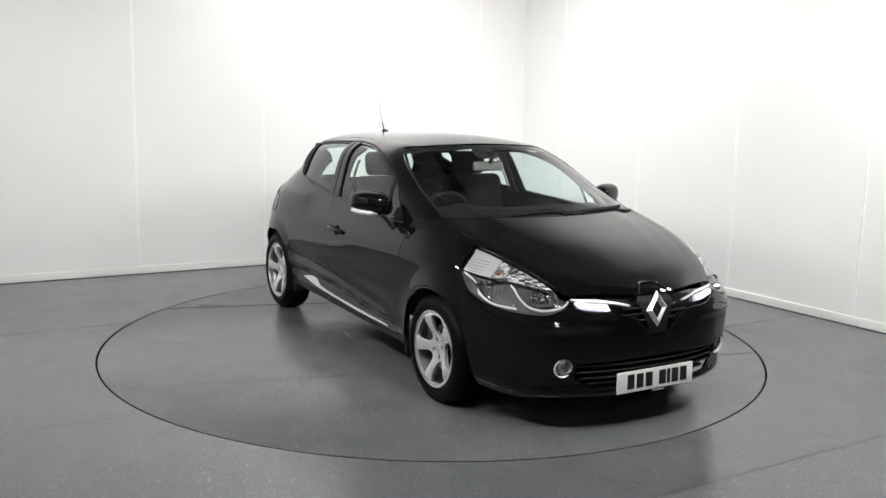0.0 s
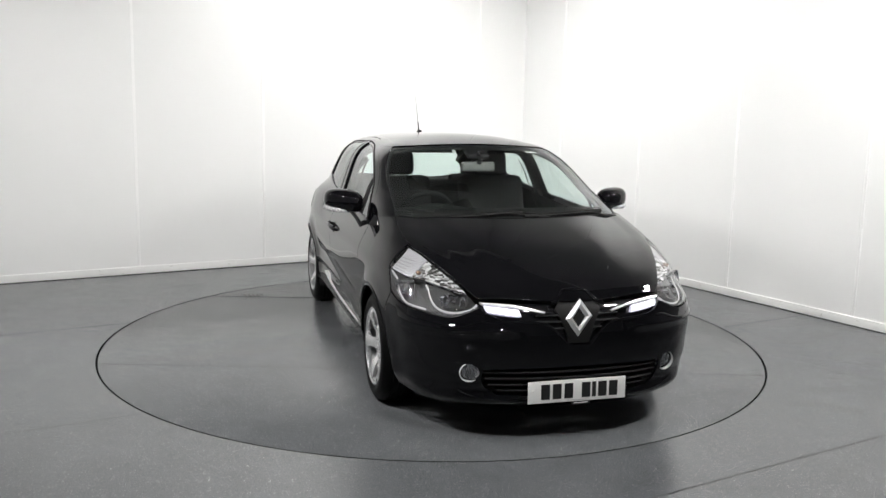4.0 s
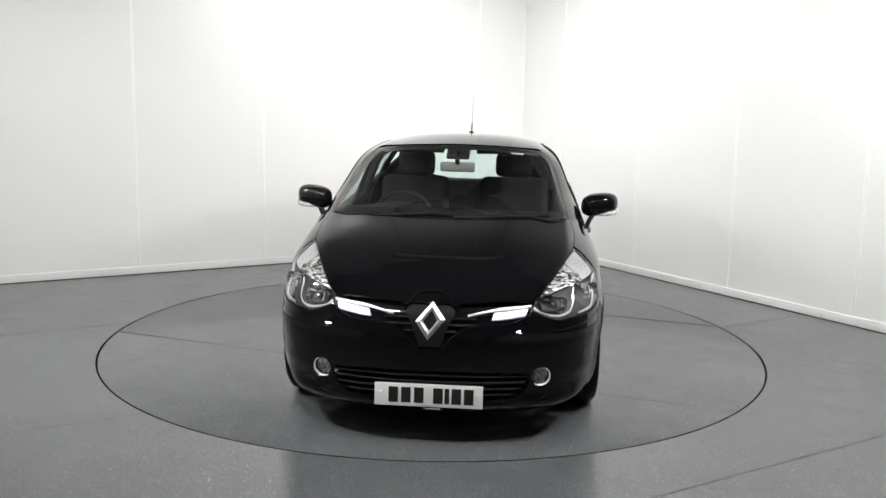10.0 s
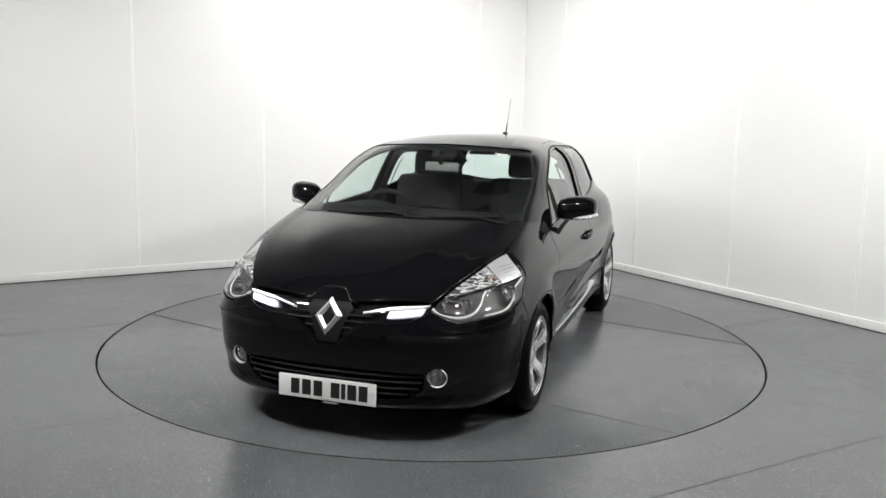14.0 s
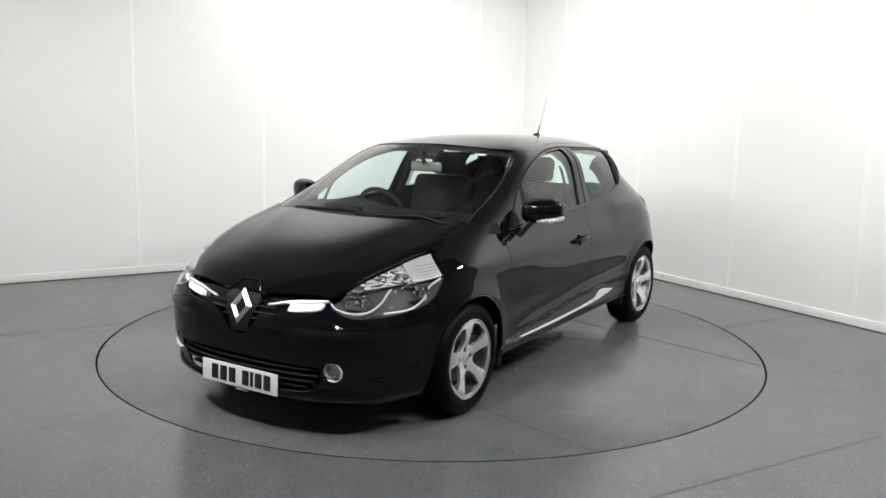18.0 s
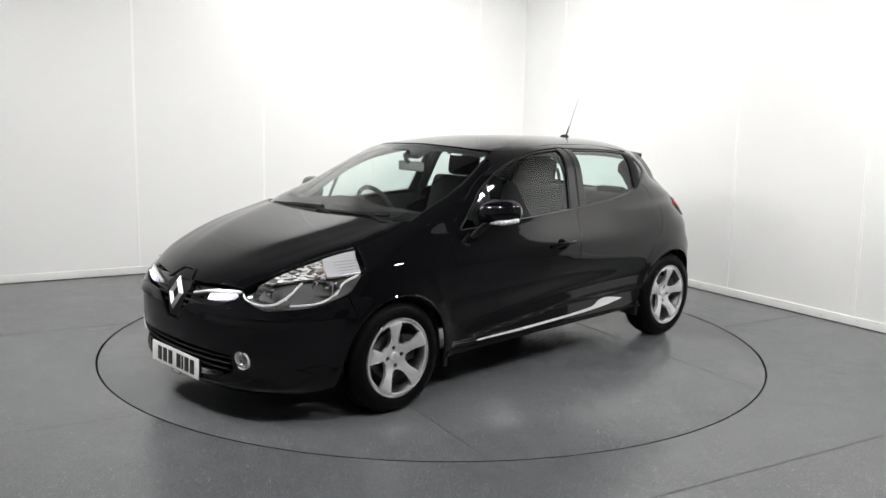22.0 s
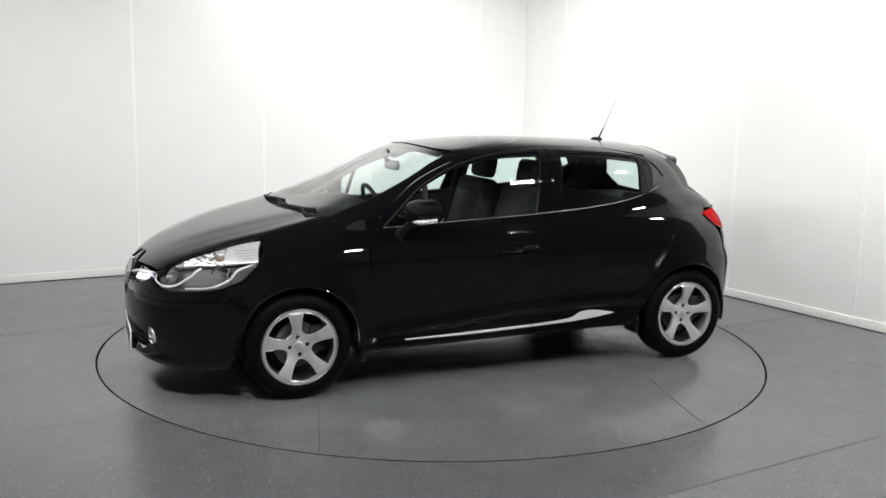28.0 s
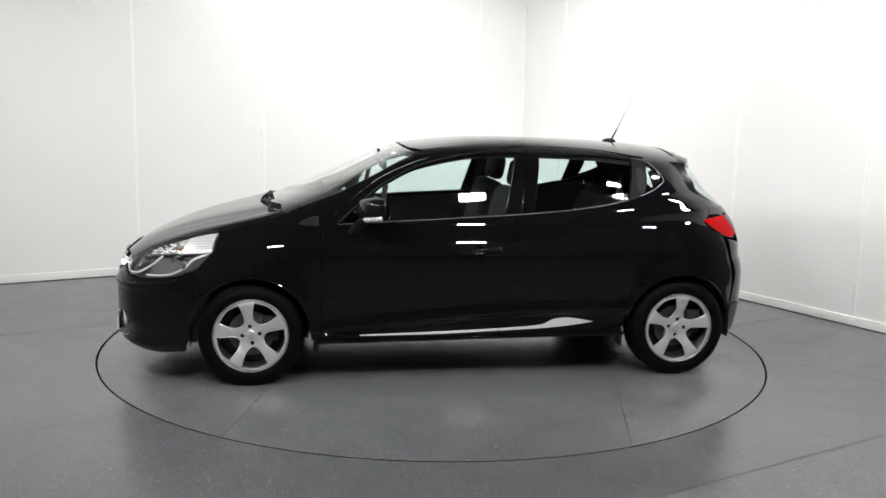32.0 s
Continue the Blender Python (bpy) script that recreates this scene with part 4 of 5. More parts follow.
        for name, prof, mat, lab in (("ring", [(-0.02, 0.049), (0.006, 0.0495), (0.009, 0.0475), (0.006, 0.0445), (-0.02, 0.0435)], M_LIGHTGUIDE, "chrome ring"),
                                     ("reflector", [(-0.050, 0.0005), (-0.045, 0.018), (-0.025, 0.036), (-0.012, 0.0445)], M_FACET, ""),
                                     ("bulb", [(-0.05, 0.0005), (-0.024, 0.009), (-0.016, 0.008), (-0.014, 0.0005)], M_SILVER, "")):
            bm = lathe(prof, 40, "x")
            bm.transform(m)
            part(name, bm, mat, fog, lab)
        for y in (-0.016, 0.016):
            bm = box((-0.018, y, 0), (0.012, 0.006, 0.05))
            bm.transform(m)
            part("reflector_flute", bm, M_BULB, fog)
        bm = lathe([(-0.006, 0.0445), (0.0, 0.032), (0.003, 0.0005)], 32, "x")
        bm.transform(m)
        part("lens", bm, M_LENS, fog).visible_shadow = False
    # lip line under the fog lamps
    line = [("y", y, z) for y, z in ((0.575, 0.258), (0.53, 0.240), (0.46, 0.224), (0.30, 0.214), (0.0, 0.209))]
    half = arcs(line)
    bead("bumper_lip", half + [(-p[0], p[1]) for p in half[-2::-1]], on_bumper, 0.0055, M_PAINT, car, lift=0.001, closed=False)
    # rounded upper edge of the bumper, and the raised arch round the badge
    crease = arcs([("y", 0.462, 0.646), ("y", 0.386, 0.613), ("y", 0.25, 0.603), ("y", 0.172, 0.592), ("y", 0.118, 0.555), ("y", 0.056, 0.488)])
    brow = arcs([("y", 0.445, 0.606), ("y", 0.485, 0.607), ("y", 0.54, 0.590), ("y", 0.61, 0.576), ("y", 0.69, 0.582), ("x", 1.80, 0.598), ("x", 1.70, 0.622)])
    for s in (1, -1):
        bead("lamp_shelf_edge", brow, on_bumper, 0.0055, M_PAINT, car, lift=-0.002, sign=s, dens=8, n=10)
        bead("bumper_edge", crease, on_nose, 0.006, M_PAINT, car, lift=-0.003, sign=s, dens=8, n=10)
    top = arcs([("y", 0.138, 0.690), ("y", 0.108, 0.694), ("y", 0.082, 0.718), ("y", 0.060, 0.737), ("y", 0.03, 0.741)])
    bead("badge_arch", top + [(-a, z) for a, z in top[::-1]], on_nose, 0.009, M_PAINT, up, lift=-0.001, dens=8, n=12)
    # number plate with plain bars for its characters
    plate = new("number_plate")
    plate.parent = car
    plate["label"] = "white number plate with black characters"
    tilt = Matrix.Translation((2.138, 0, 0.258)) @ Matrix.Rotation(radians(-2), 4, "Y")
    bm = box((0, 0, 0), (0.006, 0.52, 0.111), bevel=0.002)
    bm.transform(tilt)
    part("plate", bm, M_PLATE, plate)
    bm = box((-0.012, 0, 0), (0.018, 0.50, 0.095))
    bm.transform(tilt)
    part("plate_mount", bm, M_TRIM, plate)
    for y in (-0.187, -0.128, -0.083, -0.040, 0.052, 0.114, 0.175):
        bm = box((0.0036, -y + 0.006, 0), (0.0012, 0.022 if y == -0.083 else 0.046, 0.076), bevel=0.0004)
        bm.transform(tilt)
        part("character_bar", bm, M_INK, plate)
    for y in (-0.232, 0.232):
        bm = lathe([(0.003, 0.007), (0.006, 0.006), (0.007, 0.0005)], 14, "x", (0, y, 0.008))
        bm.transform(tilt)
        part("screw_cap", bm, M_PLATE, plate)
    bm = box((0.0, 0.02, -0.064), (0.003, 0.10, 0.014))
    bm.transform(tilt)
    part("dealer_strip", bm, M_TRIM, plate)
    bm = box((0.0022, 0.02, -0.064), (0.001, 0.075, 0.004))
    bm.transform(tilt)
    part("strip_bar", bm, M_PLATE, plate)


def on_bumper(v):
    """The nose with its lower edge drawn back under the chin and a soft shelf below the lamps."""
    P = on_nose(v)
    z = v[:, 1]
    side = np.clip((np.abs(P[:, 1]) - 0.25) / 0.2, 0, 1)
    side = side * side * (3 - 2 * side)
    back = np.clip((P[:, 0] - 1.5) / 0.4, 0, 1)
    back = back * back * (3 - 2 * back)
    k = 0.032 * np.exp(-((z - 0.205) / 0.035) ** 2) - 0.012 * np.exp(-((z - 0.29) / 0.04) ** 2) * side + 0.022 * np.exp(-((z - 0.566) / 0.021) ** 2) * side
    P[:, 0] += k * back
    return P


def rear_end(car):
    """Tailgate with its window, spoiler, tail lamps and bumper."""
    half = arcs([("x", -1.645, 0.835, 1), ("x", -1.668, 0.72), ("x", -1.685, 0.55, 1), ("x", -1.645, 0.36, 1), ("x", -1.67, 0.24, 1), ("y", 0.5, 0.21)], True)
    top = arcs([("y", 0.60, 0.80), ("y", 0.30, 0.62), ("y", 0.0, 0.60)], True)
    loop = half + [(0.0, 0.21)] + [(-p[0], *p[1:]) for p in half[::-1]] + [(-p[0], *p[1:]) for p in top[:-1]] + top[::-1]
    skin("rear_bumper", [(p[0], p[1], 1) for p in loop], on_tail, M_PAINT, car, n=2)
    half = arcs([("y", 0.0, 0.61), ("y", 0.30, 0.63), ("y", 0.56, 0.80, 1), ("y", 0.60, 0.945, 1), ("y", 0.625, 1.0), ("y", 0.575, 1.12), ("y", 0.50, 1.25), ("y", 0.46, 1.315, 1), ("y", 0.25, 1.335), ("y", 0.0, 1.34)], True)
    loop = half + [(-p[0], *p[1:]) for p in half[-2:0:-1]]
    hole_half = arcs([("y", 0.0, 0.985), ("y", 0.35, 0.995), ("y", 0.535, 1.03, 1), ("y", 0.50, 1.15), ("y", 0.445, 1.255, 1), ("y", 0.0, 1.275)], True)
    hole = hole_half + [(-p[0], *p[1:]) for p in hole_half[-2:0:-1]]
    gate = skin("tailgate", loop, on_tail, M_PAINT, car, holes=[dense(hole)])
    skin("rear_window", hole, on_tail, M_GLASS, gate, lift=-0.004, rim=0, label="tinted rear window").visible_shadow = False
    # filler between quarter panel and tailgate
    for s in (1, -1):
        strip = arcs([("x", -1.405, 1.316, 1), ("x", -1.445, 1.27), ("x", -1.505, 1.13), ("x", -1.535, 1.02), ("x", -1.52, 0.985, 1), ("y", 0.60, 0.985, 1), ("y", 0.580, 1.12), ("y", 0.505, 1.25), ("y", 0.465, 1.315, 1)], True)
        skin("rear_pillar", strip, on_tail, M_PAINT, car, sign=s)
        lamp_ = new("tail_lamp")
        lamp_.parent = car
        out = arcs([("x", -1.462, 0.952, 1), ("x", -1.54, 0.966), ("x", -1.66, 0.972), ("y", 0.605, 0.966, 1), ("y", 0.62, 0.87), ("x", -1.69, 0.845, 1), ("x", -1.61, 0.862), ("x", -1.53, 0.903)], True)
        skin("red_lens", out, on_tail, M_RED, lamp_, lift=0.004, rim=0.012, sign=s, label="red tail lamp lens", step=0.02)
        bead("lamp_edge", arcs([("x", -1.47, 0.947), ("x", -1.53, 0.899), ("x", -1.61, 0.857), ("x", -1.69, 0.840)], True), on_tail, 0.004, M_PAINT, lamp_, lift=0.004, sign=s)
    # roof spoiler, which runs on from the roof
    bm = bmesh.new()
    rows = []
    for y in np.linspace(-0.455, 0.455, 35):
        k = abs(y) / 0.455
        xf, xr = -1.438 + 0.012 * k ** 2, -1.570 + 0.125 * k ** 2.5
        zr = 1.312 - 0.016 * k ** 2.5
        ring = []
        for t, up in ((0.0, 1), (0.3, 1), (0.6, 1), (0.85, 1), (0.97, 1), (1.0, 0.5), (0.97, 0), (0.7, 0), (0.3, 0)):
            x = xf + (xr - xf) * t
            z0 = float(top_z(xf, y, True))
            top = z0 + 0.0005 + (zr + 0.004 - z0) * (0.8 * t + 0.2 * t * t)
            low = z0 - 0.020 + (zr - 0.020 - z0 + 0.020) * t
            ring.append(bm.verts.new((x, y, low + (top - low) * up)))
        rows.append(ring)
    for a, b in zip(rows, rows[1:]):
        for i in range(len(a)):
            j = (i + 1) % len(a)
            bm.faces.new((a[i], a[j], b[j], b[i]))
    bm.faces.new(rows[0])
    bm.faces.new(rows[-1])
    bmesh.ops.recalc_face_normals(bm, faces=bm.faces)
    part("roof_spoiler", bm, M_PAINT, car)
    skin("spoiler_slot", [(-1.395, 0.33, 1), (-1.43, 0.30, 1), (-1.43, -0.30, 1), (-1.395, -0.33, 1)], on_roof, M_TRIM, car, lift=0.002, rim=0.003, n=2)
    # upright blades beside the rear window
    for s in (1, -1):
        bm = bmesh.new()
        rows = []
        for z in np.linspace(1.02, 1.300, 15):
            y = float(np.interp(z, (1.02, 1.15, 1.30), (0.575, 0.540, 0.462)))
            x0 = float(tail_x(y, z)) + 0.01
            x1 = x0 - 0.014 - (float(TAIL(z)) + x0) * 0.2 * min(1, (z - 1.02) / 0.16)
            rows.append([bm.verts.new(p) for p in ((x0, y + 0.006, z), (x1, y - 0.006, z), (x1, y - 0.016, z), (x0, y - 0.012, z))])
        for lo, hi in zip(rows, rows[1:]):
            for i in range(4):
                bm.faces.new((lo[i], lo[(i + 1) % 4], hi[(i + 1) % 4], hi[i]))
        bm.faces.new(rows[0])
        bm.faces.new(rows[-1])
        bmesh.ops.recalc_face_normals(bm, faces=bm.faces)
        part("spoiler_fin", sided(bm, s), M_GLOSSTRIM, car, "gloss black blade beside the rear window")


def cupped(v):
    """The door's skin, hollowed behind the handle."""
    P = on_flank_door(v)
    r = np.clip(((v[:, 0] + 0.022) / 0.042) ** 2 + ((v[:, 1] - 0.788) / 0.036) ** 2, 0, 1)
    P[:, 1] -= 0.034 * np.sqrt(1 - r)
    return P


def flank_trim(car):
    """Chrome strips, window seals, handles and mirrors."""
    for s in (1, -1):
        strip = [(0.672, 0.287, 1), (0.25, 0.298), (-0.154, 0.312, 1), (-0.154, 0.300, 1), (0.25, 0.286), (0.66, 0.281, 1)]
        skin("sill_strip", strip, on_flank, M_SATIN, car, lift=0.004, rim=0.006, sign=s, label="polished metal sill strip", n=4)
        strip = [(-0.162, 0.312, 1), (-0.42, 0.330), (-0.50, 0.362), (-0.60, 0.370), (-0.752, 0.346, 1), (-0.60, 0.326), (-0.42, 0.311), (-0.162, 0.300, 1)]
        skin("sill_strip", strip, on_flank, M_SATIN, car, lift=0.004, rim=0.006, sign=s, label="polished metal sill strip", n=4)
        bead("waist_strip", [(0.80, 0.938), (0.5, 0.953), (0.26, 0.966), (-0.19, 0.990), (-0.56, 1.018), (-0.85, 1.056), (-1.10, 1.118), (-1.20, 1.165), (-1.236, 1.198), (-1.19, 1.262), (-1.13, 1.308), (-1.05, 1.326)], on_cabin, 0.0034, M_DARKCHROME, car, lift=-0.0005, sign=s, label="dark chrome window surround", dens=5)
        bead("window_seal", [(0.80, 0.944), (0.64, 1.082), (0.525, 1.170), (0.295, 1.280), (0.0, 1.344), (-0.285, 1.364), (-0.43, 1.360), (-0.80, 1.346), (-1.03, 1.325)], on_cabin, 0.0055, M_WIPER, car, lift=0.0, sign=s, dens=5)
        # black gloss covers on the pillars
        skin("pillar_cover", [(-0.292, 1.360, 1), (-0.345, 1.368, 1), (-0.272, 0.998, 1), (-0.198, 0.994, 1)], on_cabin, M_PAINT, car, lift=0.003, rim=0.004, sign=s)
        skin("pillar_cover", [(-0.372, 1.366, 1), (-0.418, 1.352, 1), (-0.358, 1.004, 1), (-0.295, 1.0, 1)], on_cabin, M_PAINT, car, lift=0.003, rim=0.004, sign=s)
        panel = skin("rear_handle_panel", [(-1.030, 1.316, 1), (-1.100, 1.300, 1), (-1.112, 1.22), (-1.088, 1.128, 1), (-1.03, 1.095), (-0.974, 1.077, 1)], on_cabin, M_PANEL, car, lift=0.004, rim=0.008, sign=s, label="grey plastic panel with a recessed door handle")
        skin("recessed_handle", [(-1.046, 1.262), (-1.082, 1.258), (-1.088, 1.20), (-1.078, 1.135), (-1.040, 1.130), (-1.038, 1.20)], on_cabin, M_WIPER, panel, lift=0.007, rim=0.006, sign=s)
        bead("window_divider", [(0.517, 1.162), (0.535, 1.06), (0.552, 0.958)], on_cabin, 0.017, M_WIPER, car, lift=-0.004, sign=s, flat=0.5)
        skin("pillar_trim", [(1.02, 0.938), (0.955, 0.975), (0.907, 0.983, 1), (0.907, 0.928, 1)], on_flank, M_PANEL, car, lift=0.003, rim=0.005, sign=s)
        # front door handle in its scoop
        h = new("door_handle")
        h.parent = car
        skin("scoop", HANDLE_CUP, cupped, M_PAINT, h, rim=0, sign=s, raw=True, step=0.007, label="dark recessed finger scoop")
        pts = [surface(on_flank, x, z, l)[0] for x, z, l in ((0.082, 0.783, 0.004), (0.06, 0.785, 0.02), (0.02, 0.788, 0.030), (-0.06, 0.793, 0.032), (-0.12, 0.797, 0.026), (-0.150, 0.799, 0.006))]
        part("grip", tube([(p.x, s * p.y, p.z) for p in pts], 0.010, 12, flat=1.25), M_PAINT, h)
        mirror(car, s)
        if s < 0:
            flap = [(-1.33 + 0.082 * math.cos(t), 0.855 + 0.075 * math.sin(t)) for t in np.linspace(0, 2 * math.pi, 24)[:-1]]
            bead("fuel_flap_gap", flap, on_flank_door, 0.0022, M_SEAM, car, lift=0.0, sign=s, closed=True, dens=1)
        bead("wheel_arch_edge", arch(WHEEL_X, 0.30, ARCH_R - 0.002, 180, 8, 20), on_flank, 0.005, M_PAINT, car, sign=s)
        bead("wheel_arch_edge", arch(-WHEEL_X, 0.30, ARCH_R - 0.002, 12, 165, 20), on_flank, 0.005, M_PAINT, car, sign=s)
        # body-side plastic sill foot and mud flap
        bm = box((-0.925, 0.765, 0.25), (0.02, 0.14, 0.11), bevel=0.006)
        part("mud_guard", sided(bm, s), M_TRIM, car)
        bm = box((0.925, 0.765, 0.225), (0.03, 0.13, 0.10), bevel=0.006)
        part("mud_guard", sided(bm, s), M_TRIM, car)


def mirror(car, s):
    root = new("door_mirror")
    root.parent = car
    root["label"] = "gloss black door mirror with an indicator strip"
    bm = bmesh.new()
    bmesh.ops.create_uvsphere(bm, u_segments=36, v_segments=20, radius=1)
    for v in bm.verts:
        x, y, z = v.co
        x = math.copysign(abs(x) ** 0.75, x)
        y = math.copysign(abs(y) ** 0.70, y)
        z = math.copysign(abs(z) ** 0.72, z)
        if x < 0:
            x *= 0.32
        z *= 1 - 0.18 * (y + 1) / 2 * (z < 0)
        v.co = (0.585 + 0.098 * x - 0.035 * y, 0.905 + 0.116 * y, 1.034 + 0.074 * z + 0.008 * y)
    part("cap", sided(bm, s), M_PAINT, root)
    bm = bmesh.new()
    bmesh.ops.create_uvsphere(bm, u_segments=24, v_segments=12, radius=1)
    for v in bm.verts:
        x, y, z = v.co
        v.co = (0.552 + 0.004 * x - 0.035 * y, 0.905 + 0.100 * math.copysign(abs(y) ** 0.6, y), 1.032 + 0.056 * math.copysign(abs(z) ** 0.6, z))
    part("glass", sided(bm, s), M_MIRROR, root, "mirror glass facing the rear")
    pts = [(0.652 - 0.002 * k, 0.895 + 0.035 * k, 0.983 + 0.001 * k) for k in range(3)] + [(0.612, 0.998, 0.990), (0.562, 1.016, 0.998)]
    part("indicator", sided(tube(pts, 0.0125, 12, flat=1.1), s), M_INDICATOR, root, "clear side indicator strip")
    arm = [(0.735, 0.785, 0.845), (0.72, 0.810, 0.885), (0.68, 0.835, 0.935), (0.63, 0.862, 0.975)]
    bm = bmesh.new()
    rows = []
    for (x, y, z), w, d in zip(arm, (0.020, 0.030, 0.044, 0.058), (0.02, 0.016, 0.014, 0.016)):
        rows.append([bm.verts.new((x + w * math.cos(t), y + d * math.sin(t), z)) for t in np.linspace(0, 2 * math.pi, 16, endpoint=False)])
    for a, b in zip(rows, rows[1:]):
        for i in range(16):
            bm.faces.new((a[i], a[(i + 1) % 16], b[(i + 1) % 16], b[i]))
    bm.faces.new(rows[0])
    bm.faces.new(rows[-1])
    bmesh.ops.recalc_face_normals(bm, faces=bm.faces)
    part("arm", sided(bm, s), M_TRIM, root)


def roof_things(car):
    aerial = new("aerial")
    aerial.parent = car
    bm = bmesh.new()
    bmesh.ops.create_uvsphere(bm, u_segments=24, v_segments=12, radius=1, matrix=Matrix.Translation((-1.078, 0, 1.408)) @ Matrix.Diagonal((0.050, 0.022, 0.022, 1)))
    part("base", bm, M_TRIM, aerial)
    part("mast", tube([(-1.096, 0, 1.418), (-1.118, 0, 1.462), (-1.133, 0, 1.492)], 0.006, 10, taper=0.004), M_TRIM, aerial)
    part("rod", tube([(-1.133, 0, 1.49), (-1.18, 0, 1.592), (-1.231, 0, 1.701)], 0.0026, 8, taper=0.0016), M_STEEL, aerial)
    # scuttle panel and wipers
    half = [(1.27, 0.0), (1.25, 0.30), (1.185, 0.56), (1.10, 0.69)]
    bm = bmesh.new()
    rows = [[bm.verts.new((x - 0.02, y, float(top_z(x, y)) - 0.012)), bm.verts.new((x - 0.10, y, 0.990)), bm.verts.new((x - 0.22, y, 0.975))] for x, y in ((p[0], p[1]) for p in [(a, -b) for a, b in half[::-1]] + half[1:])]
    for a, b in zip(rows, rows[1:]):
        for i in range(2):
            bm.faces.new((a[i], b[i], b[i + 1], a[i + 1]))
    bmesh.ops.recalc_face_normals(bm, faces=bm.faces)
    part("scuttle_panel", bm, M_TRIM, car)
    for (y0, z0), (y1, z1), (yb, zb) in (((0.20, 1.002), (-0.44, 1.006), (0.04, 1.028)), ((0.66, 0.992), (0.04, 1.008), (0.57, 1.026))):
        root = new("wiper")
        root.parent = car

        def at(y, z, out):
            return Vector((float(nose_x(y, z, True)) + out, y, z))
        ym, zm = (y1 + yb) / 2, (z1 + zb) / 2
        part("arm", tube([at(y0, z0 - 0.006, 0.016), at(y0 * 0.75 + ym * 0.25, z0 + 0.006, 0.020), at(y0 * 0.4 + ym * 0.6, zm + 0.004, 0.022), at(ym, zm + 0.003, 0.018)], 0.013, 8, taper=0.008, flat=0.9), M_WIPER, root)
        line = [at(y1 + (yb - y1) * k, z1 + (zb - z1) * k - 0.004, 0.008) for k in np.linspace(0, 1, 9)]
        part("blade", tube([p + Vector((0.006, 0, 0.002)) for p in line], 0.0105, 8), M_WIPER, root)


WHEEL_FACE = keyed((0.0, 0.064), (0.045, 0.063), (0.08, 0.068), (0.13, 0.082), (0.19, 0.093), (0.215, 0.091))


def on_wheel(v):
    r, a = np.hypot(v[:, 0], v[:, 1]), np.arctan2(v[:, 1], v[:, 0])
    crown = 0.010 * np.cos(5 * (a - math.pi / 2)) * np.clip((r - 0.06) / 0.06, 0, 1) * np.clip((0.205 - r) / 0.02, 0, 1)
    return np.stack([v[:, 0], WHEEL_FACE(r) + crown, v[:, 1]], 1)


def on_wheel_out(v):
    P = on_wheel(v)
    P[:, 1] -= 0.001
    return P


